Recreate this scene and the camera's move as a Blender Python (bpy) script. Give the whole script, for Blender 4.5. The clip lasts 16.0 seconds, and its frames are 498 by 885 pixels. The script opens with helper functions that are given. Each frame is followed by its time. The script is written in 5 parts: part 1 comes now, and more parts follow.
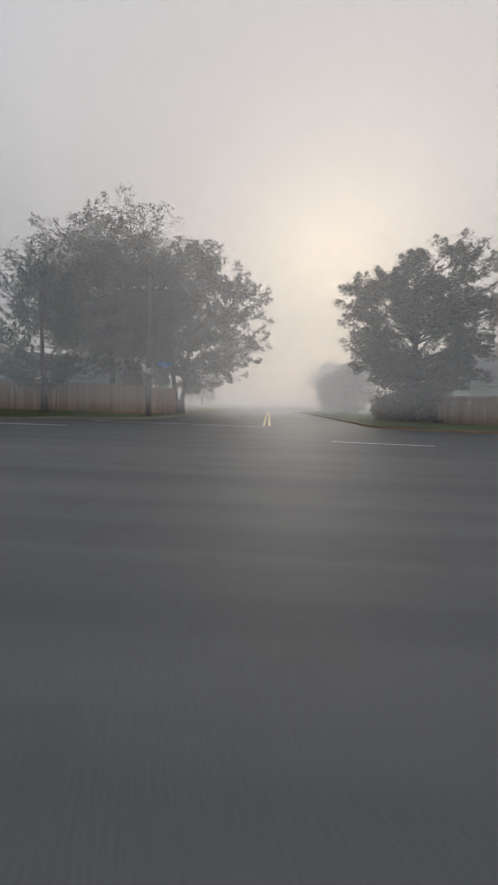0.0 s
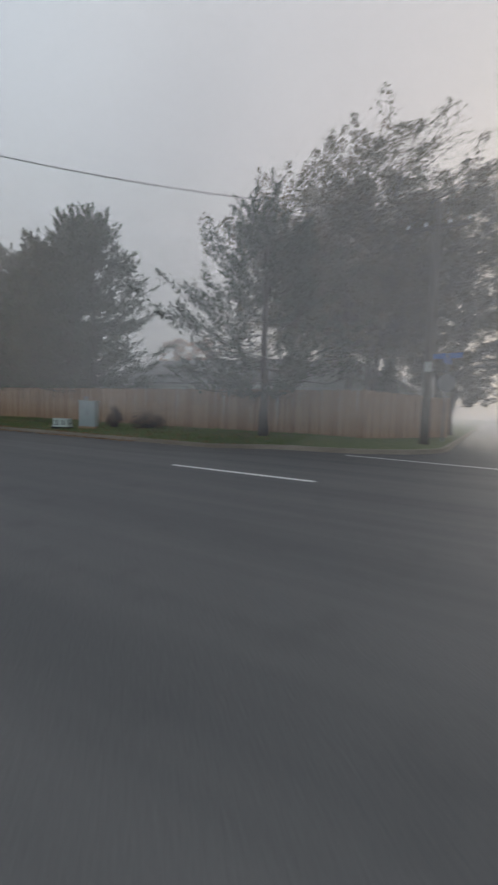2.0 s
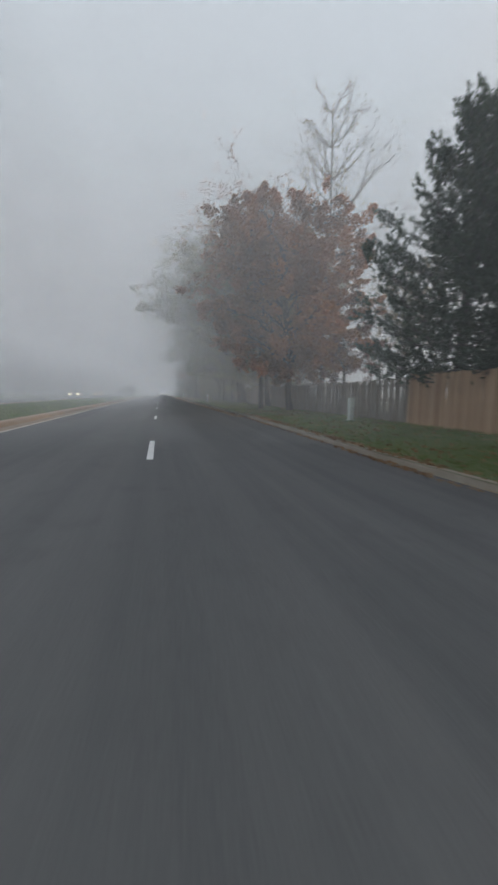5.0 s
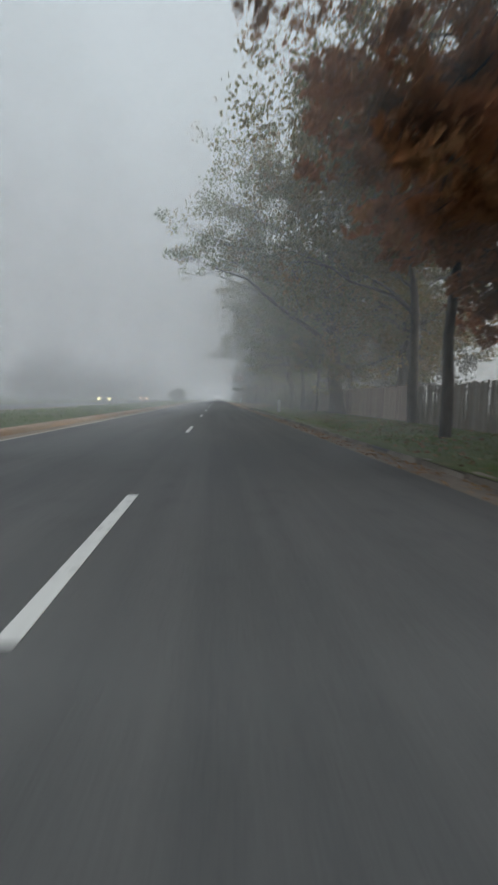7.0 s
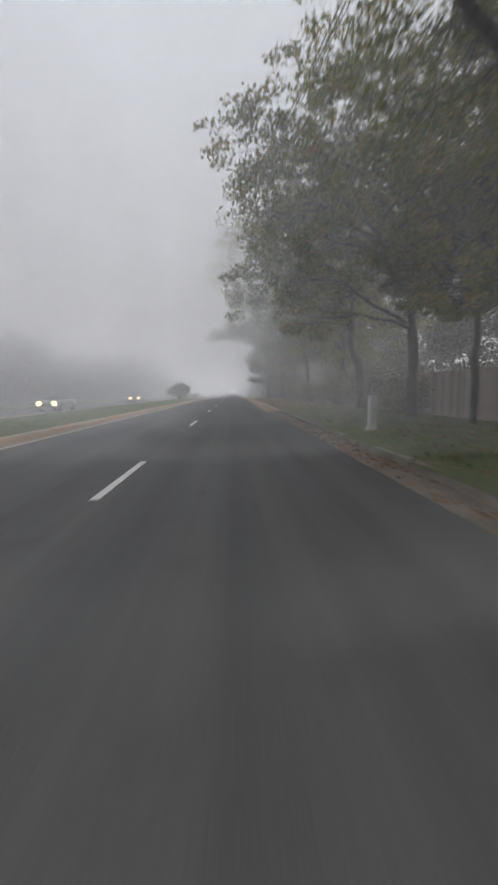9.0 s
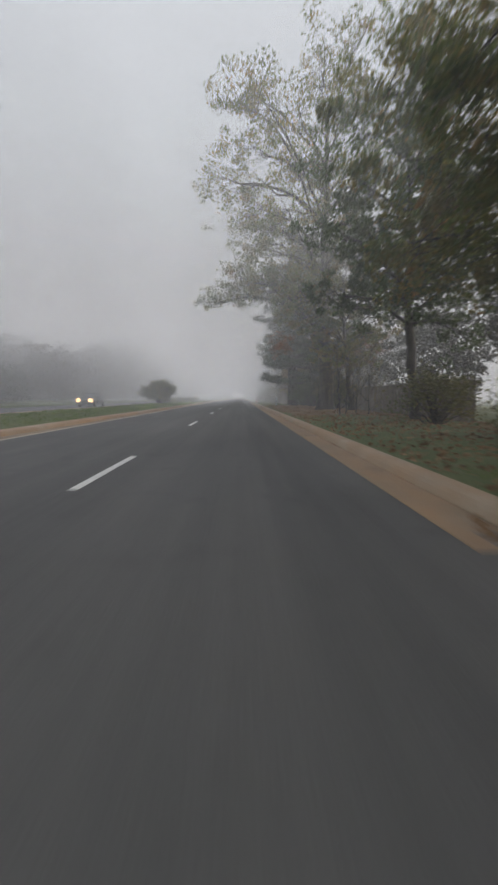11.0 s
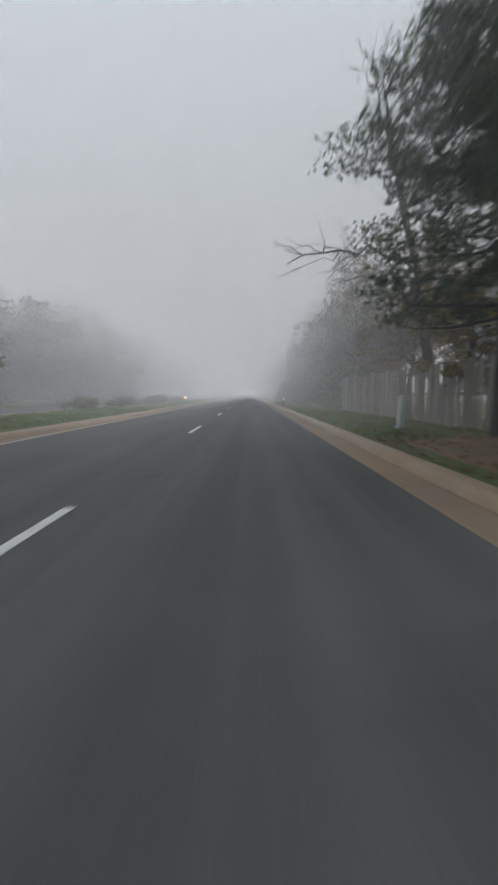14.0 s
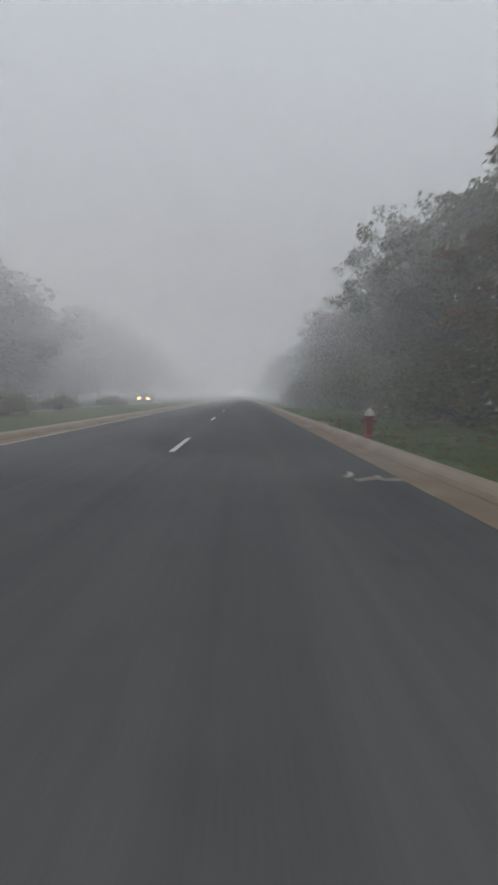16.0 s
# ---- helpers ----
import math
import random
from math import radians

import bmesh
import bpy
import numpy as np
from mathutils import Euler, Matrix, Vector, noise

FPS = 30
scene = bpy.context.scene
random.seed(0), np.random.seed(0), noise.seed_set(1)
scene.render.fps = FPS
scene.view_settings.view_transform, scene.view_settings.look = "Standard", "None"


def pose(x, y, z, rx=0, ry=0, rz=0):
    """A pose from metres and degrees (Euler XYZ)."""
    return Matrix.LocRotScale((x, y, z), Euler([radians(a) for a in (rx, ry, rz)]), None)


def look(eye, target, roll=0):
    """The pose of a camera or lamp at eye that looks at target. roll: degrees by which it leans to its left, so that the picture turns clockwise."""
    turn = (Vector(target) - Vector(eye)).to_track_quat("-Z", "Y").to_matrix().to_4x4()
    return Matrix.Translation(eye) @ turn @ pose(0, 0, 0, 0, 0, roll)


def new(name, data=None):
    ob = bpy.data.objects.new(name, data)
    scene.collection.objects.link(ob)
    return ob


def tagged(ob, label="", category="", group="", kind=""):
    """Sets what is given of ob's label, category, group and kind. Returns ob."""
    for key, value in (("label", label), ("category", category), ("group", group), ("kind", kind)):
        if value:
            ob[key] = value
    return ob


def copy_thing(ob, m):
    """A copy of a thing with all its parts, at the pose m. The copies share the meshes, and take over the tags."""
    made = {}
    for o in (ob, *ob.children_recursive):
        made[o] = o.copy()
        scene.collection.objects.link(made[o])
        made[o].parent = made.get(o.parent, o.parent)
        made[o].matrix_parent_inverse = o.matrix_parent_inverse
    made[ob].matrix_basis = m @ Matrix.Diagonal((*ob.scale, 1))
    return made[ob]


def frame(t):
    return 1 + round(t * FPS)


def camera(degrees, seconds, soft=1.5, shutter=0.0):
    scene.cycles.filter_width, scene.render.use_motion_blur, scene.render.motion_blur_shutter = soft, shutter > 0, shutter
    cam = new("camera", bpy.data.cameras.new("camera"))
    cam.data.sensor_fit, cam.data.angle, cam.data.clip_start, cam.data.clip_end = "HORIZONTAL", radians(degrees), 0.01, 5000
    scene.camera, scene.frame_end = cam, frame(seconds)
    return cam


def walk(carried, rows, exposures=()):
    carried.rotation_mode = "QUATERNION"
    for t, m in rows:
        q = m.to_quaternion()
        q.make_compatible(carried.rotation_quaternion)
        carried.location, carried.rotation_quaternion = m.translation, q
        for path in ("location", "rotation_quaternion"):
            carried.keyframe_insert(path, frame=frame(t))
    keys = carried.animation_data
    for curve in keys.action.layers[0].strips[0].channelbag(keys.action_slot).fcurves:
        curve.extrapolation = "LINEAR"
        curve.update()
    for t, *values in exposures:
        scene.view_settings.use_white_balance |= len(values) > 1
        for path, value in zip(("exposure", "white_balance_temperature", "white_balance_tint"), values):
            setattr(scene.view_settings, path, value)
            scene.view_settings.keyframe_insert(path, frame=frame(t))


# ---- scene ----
cam = camera(61.1, 16.0, soft=2.4, shutter=0.45)
PATH = [
    (0.0, look((-16.445, -20.218, 1.051), (-14.454, -20.131, 0.874), 1.9)),
    (0.5, look((-13.704, -19.299, 0.809), (-11.722, -19.073, 0.664), 1.3)),
    (1.0, look((-11.032, -17.927, 0.778), (-9.083, -17.492, 0.657), 1.2)),
    (1.5, look((-8.67, -16.357, 0.945), (-6.798, -15.663, 0.82), 2.1)),
    (2.0, look((-6.657, -14.673, 1.14), (-4.922, -13.689, 0.993), 2.0)),
    (2.5, look((-4.335, -12.505, 1.135), (-2.817, -11.213, 0.97), 1.0)),
    (3.0, look((-2.867, -9.891, 1.169), (-1.582, -8.371, 0.975), 0.6)),
    (3.5, look((-1.632, -6.917, 1.170), (-0.605, -5.213, 0.966), 0.5)),
    (4.0, look((-0.740, -3.688, 1.161), (0.033, -1.855, 0.950), 0.5)),
    (4.5, look((-0.245, 0.115, 1.278), (0.328, 2.018, 1.055), 1.1)),
    (5.0, look((0.165, 4.383, 1.209), (0.582, 6.326, 0.986), 1.4)),
    (7.5, look((1.183, 27.175, 1.166), (1.312, 29.161, 0.96), 0.9)),
    (8.0, look((1.427, 32.159, 1.228), (1.535, 34.145, 1.015), -0.2)),
    (8.5, look((1.525, 37.793, 1.25), (1.624, 39.779, 1.03), -0.7)),
    (9.0, look((1.841, 43.346, 1.359), (1.908, 45.33, 1.121), -1.0)),
    (11.5, look((2.132, 74.255, 1.179), (2.171, 76.243, 0.968), 0.7)),
    (12.0, look((2.166, 80.71, 1.19), (2.196, 82.698, 0.972), -0.5)),
    (12.5, look((2.265, 87.357, 1.183), (2.274, 89.346, 0.972), 0.8)),
    (13.0, look((2.173, 94.133, 1.193), (2.179, 96.122, 0.98), 0.2)),
    (13.5, look((2.112, 101.158, 1.231), (2.109, 103.146, 1.014), 0.8)),
    (14.0, look((1.977, 108.265, 1.236), (1.97, 110.252, 1.012), 0.2)),
    (14.5, look((1.785, 115.388, 1.216), (1.787, 117.376, 0.998), 0.8)),
    (15.0, look((1.658, 122.575, 1.19), (1.666, 124.564, 0.979), 1.4)),
    (15.5, look((1.561, 129.833, 1.216), (1.582, 131.821, 1.004), 1.4)),
    (16.0, look((1.542, 137.022, 1.245), (1.577, 139.009, 1.026), 0.8)),
]
walk(cam, PATH, [(0.0, 0.04, 6350, 8), (1.5, 0.16, 6250, 8), (3.5, 0.34, 6250, 7), (5.0, 0.47, 6300, 7), (7.5, 0.62, 6350, 3), (8.0, 0.72, 6500, 9), (9.0, 0.82, 6600, 11),
                 (11.5, 0.55, 6650, 10), (13.5, 0.74, 6650, 11), (14.0, 0.6, 6450, 8), (16.0, 0.42, 6500, 9)])

# ---- world and light ----
SUN_DIR = Vector((0.965, -0.13, 0.25)).normalized()      # towards the low sun behind the fog
world = bpy.data.worlds.new("foggy_sky")
scene.world = world
world.use_nodes = True
wn, wl = world.node_tree.nodes, world.node_tree.links
wn.clear()
w_out = wn.new("ShaderNodeOutputWorld")
w_add = wn.new("ShaderNodeAddShader")
w_sky = wn.new("ShaderNodeTexSky")
w_sky.sky_type, w_sky.sun_disc = "NISHITA", False
w_sky.sun_elevation, w_sky.sun_rotation = radians(14.5), radians(97.7)
w_sky.air_density, w_sky.dust_density = 1.0, 4.0
w_bg1 = wn.new("ShaderNodeBackground")
w_bg1.inputs["Strength"].default_value = 0.02
wl.new(w_sky.outputs[0], w_bg1.inputs["Color"])
w_geo = wn.new("ShaderNodeTexCoord")
w_sep = wn.new("ShaderNodeSeparateXYZ")
wl.new(w_geo.outputs["Generated"], w_sep.inputs[0])
w_ramp = wn.new("ShaderNodeValToRGB")                    # the fog's grey, paler overhead
w_ramp.color_ramp.interpolation = "EASE"
w_ramp.color_ramp.elements[0].position, w_ramp.color_ramp.elements[0].color = 0.0, (0.375, 0.38, 0.39, 1)
w_ramp.color_ramp.elements[1].position, w_ramp.color_ramp.elements[1].color = 0.62, (0.49, 0.515, 0.55, 1)
wl.new(w_sep.outputs["Z"], w_ramp.inputs["Fac"])
w_dot = wn.new("ShaderNodeVectorMath")
w_dot.operation = "DOT_PRODUCT"
w_dot.inputs[1].default_value = SUN_DIR
wl.new(w_geo.outputs["Generated"], w_dot.inputs[0])
w_glow = wn.new("ShaderNodeMapRange")                    # the sun's glow, spread wide by the fog
w_glow.interpolation_type = "SMOOTHSTEP"
w_glow.inputs["From Min"].default_value, w_glow.inputs["From Max"].default_value = 0.45, 1.0
wl.new(w_dot.outputs["Value"], w_glow.inputs["Value"])
w_mix = wn.new("ShaderNodeMixRGB")
w_mix.inputs["Color2"].default_value = (0.590, 0.533, 0.523, 1)
wl.new(w_glow.outputs["Result"], w_mix.inputs["Fac"])
wl.new(w_ramp.outputs["Color"], w_mix.inputs["Color1"])
w_bg2 = wn.new("ShaderNodeBackground")
w_bg2.inputs["Strength"].default_value = 1.0
wl.new(w_mix.outputs["Color"], w_bg2.inputs["Color"])
wl.new(w_bg1.outputs[0], w_add.inputs[0])
wl.new(w_bg2.outputs[0], w_add.inputs[1])
wl.new(w_add.outputs[0], w_out.inputs["Surface"])

sun_data = bpy.data.lights.new("sun", "SUN")
sun_data.energy, sun_data.angle, sun_data.color = 1.1, radians(25), (1.0, 0.90, 0.80)
sun = new("sun", sun_data)
sun.matrix_world = look((40, -6, 30), Vector((40, -6, 30)) - SUN_DIR)

scene.cycles.transparent_max_bounces = 80


# ---- materials ----
class Mat:
    """A small builder of node materials."""

    def __init__(self, name):
        self.m = bpy.data.materials.new(name)
        self.m.use_nodes = True
        self.n, self.l = self.m.node_tree.nodes, self.m.node_tree.links
        self.b = self.n["Principled BSDF"]
        self.out = self.n["Material Output"]

    def node(self, kind, **values):
        nd = self.n.new(kind)
        for key, value in values.items():
            nd.inputs[key.replace("_", " ")].default_value = value
        return nd

    def coords(self, space="Object"):
        return self.n.new("ShaderNodeTexCoord").outputs[space]

    def noise(self, scale, detail=4.0, rough=0.6, vec=None):
        nd = self.node("ShaderNodeTexNoise", Scale=scale, Detail=detail, Roughness=rough)
        self.l.new(vec or self.coords(), nd.inputs["Vector"])
        return nd.outputs["Fac"]

    def ramp(self, fac, stops):
        nd = self.n.new("ShaderNodeValToRGB")
        el = nd.color_ramp.elements
        while len(el) < len(stops):
            el.new(0.5)
        for e, (pos, col) in zip(el, stops):
            e.position, e.color = pos, (*col, 1)
        self.l.new(fac, nd.inputs["Fac"])
        return nd.outputs["Color"]

    def mix(self, fac, a, b, how="MIX"):
        nd = self.n.new("ShaderNodeMixRGB")
        nd.blend_type = how
        for slot, v in (("Fac", fac), ("Color1", a), ("Color2", b)):
            if isinstance(v, (int, float)):
                nd.inputs[slot].default_value = v
            elif isinstance(v, tuple):
                nd.inputs[slot].default_value = (*v, 1)
            else:
                self.l.new(v, nd.inputs[slot])
        return nd.outputs["Color"]

    def bump(self, height, strength=0.3, distance=0.01):
        nd = self.node("ShaderNodeBump", Strength=strength, Distance=distance)
        self.l.new(height, nd.inputs["Height"])
        self.l.new(nd.outputs["Normal"], self.b.inputs["Normal"])

    def color(self, c):
        if isinstance(c, tuple):
            self.b.inputs["Base Color"].default_value = (*c, 1)
        else:
            self.l.new(c, self.b.inputs["Base Color"])

    def rough(self, r):
        if isinstance(r, (int, float)):
            self.b.inputs["Roughness"].default_value = r
        else:
            self.l.new(r, self.b.inputs["Roughness"])

    def stretch(self, sx, sy, sz, space="Object"):
        nd = self.n.new("ShaderNodeMapping")
        nd.inputs["Scale"].default_value = (sx, sy, sz)
        self.l.new(self.coords(space), nd.inputs["Vector"])
        return nd.outputs["Vector"]


def asphalt_material():
    k = Mat("asphalt")
    patches = k.noise(0.5, 6, 0.65, k.stretch(1.0, 0.16, 1.0))
    grain = k.noise(60, 3, 0.7)
    stains = k.noise(1.6, 6, 0.65)
    streaks = k.noise(1.0, 4, 0.6, k.stretch(1.5, 0.03, 1.0))
    base = k.ramp(patches, [(0.25, (0.070, 0.071, 0.075)), (0.5, (0.106, 0.106, 0.107)), (0.75, (0.148, 0.146, 0.142))])
    base = k.mix(0.4, base, k.ramp(grain, [(0.35, (0.065, 0.065, 0.068)), (0.7, (0.22, 0.22, 0.22))]))
    base = k.mix(0.35, base, k.ramp(streaks, [(0.35, (0.070, 0.071, 0.074)), (0.65, (0.152, 0.149, 0.144))]))
    base = k.mix(k.ramp(stains, [(0.55, (0, 0, 0)), (0.75, (0.5, 0.5, 0.5))]), base, (0.074, 0.074, 0.077))
    k.color(base)
    k.rough(0.72)
    k.b.inputs["Specular IOR Level"].default_value = 0.25
    k.bump(grain, 0.3, 0.006)
    return k.m


def plain_material(name, c1, c2, scale=6.0, rough=0.7, bump=0.15, metal=0.0, fine=80.0):
    k = Mat(name)
    k.color(k.mix(0.3, k.ramp(k.noise(scale, 5), [(0.3, c1), (0.7, c2)]), k.ramp(k.noise(fine, 3), [(0.3, c1), (0.7, c2)])))
    k.rough(rough)
    k.b.inputs["Metallic"].default_value = metal
    if bump:
        k.bump(k.noise(fine, 4), bump, 0.004)
    return k.m


PALE_TONES = [(0.3, (0.26, 0.205, 0.155)), (0.55, (0.37, 0.305, 0.235)), (0.75, (0.46, 0.395, 0.315))]
BROWN_TONES = [(0.3, (0.20, 0.15, 0.11)), (0.55, (0.28, 0.22, 0.165)), (0.75, (0.36, 0.29, 0.22))]


def gutter_material(name, tones, clay):
    """Pale tan concrete, grey with wear, with orange clay washed into it along the bare verge."""
    k = Mat(name)
    base = k.ramp(k.noise(1.1, 6, 0.65), tones)
    grit = k.ramp(k.noise(70, 4, 0.7), [(0.3, tones[0][1]), (0.7, tones[2][1])])
    base = k.mix(0.35, base, grit)
    place = k.n.new("ShaderNodeSeparateXYZ")
    k.l.new(k.coords(), place.inputs[0])
    reach = k.n.new("ShaderNodeMapRange")
    reach.interpolation_type = "SMOOTHSTEP"
    for slot, v in (("From Min", 126.0), ("From Max", 108.0), ("To Min", 0.0), ("To Max", 1.0)):
        reach.inputs[slot].default_value = v
    k.l.new(place.outputs["Y"], reach.inputs["Value"])
    wash = k.ramp(k.noise(0.8, 5, 0.65, k.stretch(2.2, 0.6, 1.0)), [(0.36, (0.1, 0.1, 0.1)), (0.64, (clay, clay, clay))])
    k.color(base if not clay else k.mix(k.mix(1.0, wash, reach.outputs["Result"], "MULTIPLY"), base, (0.36, 0.225, 0.13)))
    k.rough(0.9)
    k.bump(k.noise(60, 4), 0.5, 0.005)
    return k.m


def marking_material(name, col):
    k = Mat(name)
    worn = k.noise(9, 6, 0.7)
    k.color(k.mix(k.ramp(worn, [(0.52, (0, 0, 0)), (0.72, (0.7, 0.7, 0.7))]), col, (0.12, 0.12, 0.12)))
    k.rough(0.6)
    return k.m


def ground_material():
    k = Mat("grass_ground")
    a = k.ramp(k.noise(1.3, 6, 0.65), [(0.3, (0.085, 0.130, 0.045)), (0.55, (0.125, 0.155, 0.060)), (0.75, (0.24, 0.185, 0.105))])
    b = k.ramp(k.noise(22, 5, 0.7), [(0.3, (0.055, 0.080, 0.034)), (0.7, (0.15, 0.16, 0.075))])
    k.color(k.mix(0.5, a, b))
    k.rough(0.95)
    k.bump(k.noise(30, 5), 0.8, 0.05)
    return k.m


def litter_ground_material():
    k = Mat("leaf_strewn_ground")
    a = k.ramp(k.noise(0.8, 6, 0.65), [(0.3, (0.13, 0.105, 0.060)), (0.5, (0.25, 0.160, 0.100)), (0.72, (0.11, 0.115, 0.055))])
    b = k.ramp(k.noise(18, 6, 0.75), [(0.3, (0.11, 0.080, 0.052)), (0.7, (0.29, 0.195, 0.125))])
    k.color(k.mix(0.5, a, b))
    k.rough(0.95)
    k.bump(k.noise(26, 5), 0.8, 0.05)
    return k.m


def leaf_material(name, stops, translucent=0.35):
    k = Mat(name)
    rnd = k.n.new("ShaderNodeNewGeometry").outputs["Random Per Island"]
    col = k.ramp(rnd, stops)
    tone = k.n.new("ShaderNodeMapRange")
    tone.inputs["From Min"].default_value, tone.inputs["From Max"].default_value = 0.30, 0.70
    k.l.new(k.noise(0.75, 4, 0.6), tone.inputs["Value"])
    col = k.mix(0.74, col, k.ramp(tone.outputs["Result"], stops))
    k.color(col)
    k.rough(0.75)
    k.b.inputs["Specular IOR Level"].default_value = 0.2
    tr = k.n.new("ShaderNodeBsdfTranslucent")
    k.l.new(col, tr.inputs["Color"])
    mx = k.n.new("ShaderNodeMixShader")
    mx.inputs["Fac"].default_value = translucent
    k.l.new(k.b.outputs[0], mx.inputs[1])
    k.l.new(tr.outputs[0], mx.inputs[2])
    k.l.new(mx.outputs[0], k.out.inputs["Surface"])
    return k.m


def bark_material(name, c1, c2):
    k = Mat(name)
    v = k.stretch(9, 9, 1.6)
    n1 = k.noise(1.0, 6, 0.7, v)
    k.color(k.mix(0.3, k.ramp(n1, [(0.35, c1), (0.65, c2)]), k.ramp(k.noise(0.7, 4), [(0.4, c1), (0.7, c2)])))
    k.rough(0.9)
    k.bump(n1, 0.8, 0.05)
    return k.m


def wood_material(name, c1, c2, c3):
    """Weathered boards: each one its own tone, with grain along it and dark streaks."""
    k = Mat(name)
    rnd = k.n.new("ShaderNodeObjectInfo").outputs["Random"]
    tone = k.ramp(rnd, [(0.0, c1), (0.55, c2), (1.0, c3)])
    grain = k.noise(3.0, 6, 0.7, k.stretch(14, 14, 1.2))
    k.color(k.mix(0.45, tone, k.mix(1.0, tone, k.ramp(grain, [(0.35, (0.45, 0.45, 0.45)), (0.7, (1.15, 1.12, 1.1))]), "MULTIPLY")))
    k.rough(0.85)
    k.bump(grain, 0.4, 0.004)
    return k.m


def mist_material(density, axis, ends, tunnel, foot=(-0.3, 1.1), aloft=0.0, forward=0.5):
    """Drifting mist: thin, uneven, lit by the sky from both sides. It thins out towards its ends along an axis, its foot and its top,
    and, with tunnel, round the open lane above the carriageway."""
    k = Mat("mist")
    place = k.n.new("ShaderNodeSeparateXYZ")
    k.l.new(k.coords("Object"), place.inputs[0])

    def soft(sock, a, b):
        nd = k.n.new("ShaderNodeMapRange")
        nd.interpolation_type = "SMOOTHERSTEP"
        nd.inputs["From Min"].default_value, nd.inputs["From Max"].default_value = min(a, b), max(a, b)
        if a > b:
            nd.inputs["To Min"].default_value, nd.inputs["To Max"].default_value = 1.0, 0.0
        k.l.new(sock, nd.inputs["Value"])
        return nd.outputs["Result"]

    def calc(how, a, b):
        nd = k.n.new("ShaderNodeMath")
        nd.operation = how
        for i, v in enumerate((a, b)):
            if isinstance(v, (int, float)):
                nd.inputs[i].default_value = v
            else:
                k.l.new(v, nd.inputs[i])
        return nd.outputs[0]

    drift = k.n.new("ShaderNodeMapRange")
    drift.inputs["To Min"].default_value, drift.inputs["To Max"].default_value = 0.78, 1.2
    k.l.new(k.noise(0.07, 2, 0.5), drift.inputs["Value"])
    fac = calc("MULTIPLY", drift.outputs["Result"], density)
    lo0, lo1, hi1, hi0 = ends
    fac = calc("MULTIPLY", fac, soft(place.outputs[axis], lo0, lo1))
    fac = calc("MULTIPLY", fac, soft(place.outputs[axis], hi0, hi1))
    fac = calc("MULTIPLY", fac, soft(place.outputs["Z"], 36.0, 8.0))
    fac = calc("MULTIPLY", fac, calc("ADD", 1.0, calc("MULTIPLY", soft(place.outputs["Z"], 1.5, 9.0), aloft)))
    fac = calc("MULTIPLY", fac, soft(place.outputs["Z"], *foot))
    if tunnel:
        u = calc("MULTIPLY", calc("SUBTRACT", place.outputs["X"], 1.5), 1 / 1.0)
        w = calc("MULTIPLY", calc("SUBTRACT", place.outputs["Z"], 1.22), 1 / 0.55)
        d = calc("POWER", calc("ADD", calc("MULTIPLY", u, u), calc("MULTIPLY", w, w)), 0.5)
        fac = calc("MULTIPLY", fac, soft(d, 1.0, 2.4))
    di = k.node("ShaderNodeBsdfDiffuse", Color=(0.97, 0.97, 0.975, 1))
    tl = k.node("ShaderNodeBsdfTranslucent", Color=(0.97, 0.97, 0.975, 1))
    # droplets gather light from the whole sky, not from the sheet's own side alone
    face = Vector((0, -1, 0)) if axis == "X" else Vector((-1, 0, 0))
    for shader, lift in ((di, 1.6), (tl, -1.6)):
        aim = k.n.new("ShaderNodeCombineXYZ")
        for i, v in enumerate((face + Vector((0, 0, lift))).normalized()):
            aim.inputs[i].default_value = v
        k.l.new(aim.outputs[0], shader.inputs["Normal"])
    half = k.node("ShaderNodeMixShader", Fac=forward)
    k.l.new(di.outputs[0], half.inputs[1])
    k.l.new(tl.outputs[0], half.inputs[2])
    tr = k.n.new("ShaderNodeBsdfTransparent")
    mx = k.n.new("ShaderNodeMixShader")
    k.l.new(fac, mx.inputs["Fac"])
    k.l.new(tr.outputs[0], mx.inputs[1])
    k.l.new(half.outputs[0], mx.inputs[2])
    k.l.new(mx.outputs[0], k.out.inputs["Surface"])
    return k.m


def glow_material(name, col, strength):
    k = Mat(name)
    k.color((0.8, 0.8, 0.8))
    k.b.inputs["Emission Color"].default_value = (*col, 1)
    k.b.inputs["Emission Strength"].default_value = strength
    return k.m


def glass_material(name):
    k = Mat(name)
    k.color((0.02, 0.025, 0.03))
    k.rough(0.08)
    return k.m


ASPHALT = asphalt_material()
CONCRETE = plain_material("kerb_concrete", (0.27, 0.175, 0.112), (0.40, 0.275, 0.185), 1.4, 0.9, 0.4)
GUTTER_CONCRETE = gutter_material("gutter_concrete", BROWN_TONES, 0)
CLAY_CONCRETE = gutter_material("clay_stained_gutter", BROWN_TONES, 0.8)
KERB_CONCRETE = gutter_material("pale_kerb_concrete", PALE_TONES, 0.85)
PALE_CONCRETE = plain_material("weathered_concrete", (0.22, 0.185, 0.15), (0.38, 0.335, 0.28), 0.9, 0.9, 0.5)
OLD_CONCRETE = plain_material("worn_concrete", (0.13, 0.105, 0.085), (0.27, 0.235, 0.20), 1.1, 0.9, 0.5)
WHITE_PAINT = marking_material("white_road_paint", (0.74, 0.74, 0.72))
CREAM_PAINT = marking_material("cream_road_paint", (0.52, 0.45, 0.36))
YELLOW_PAINT = marking_material("yellow_road_paint", (0.55, 0.38, 0.10))
GRASS = ground_material()
LITTER = litter_ground_material()
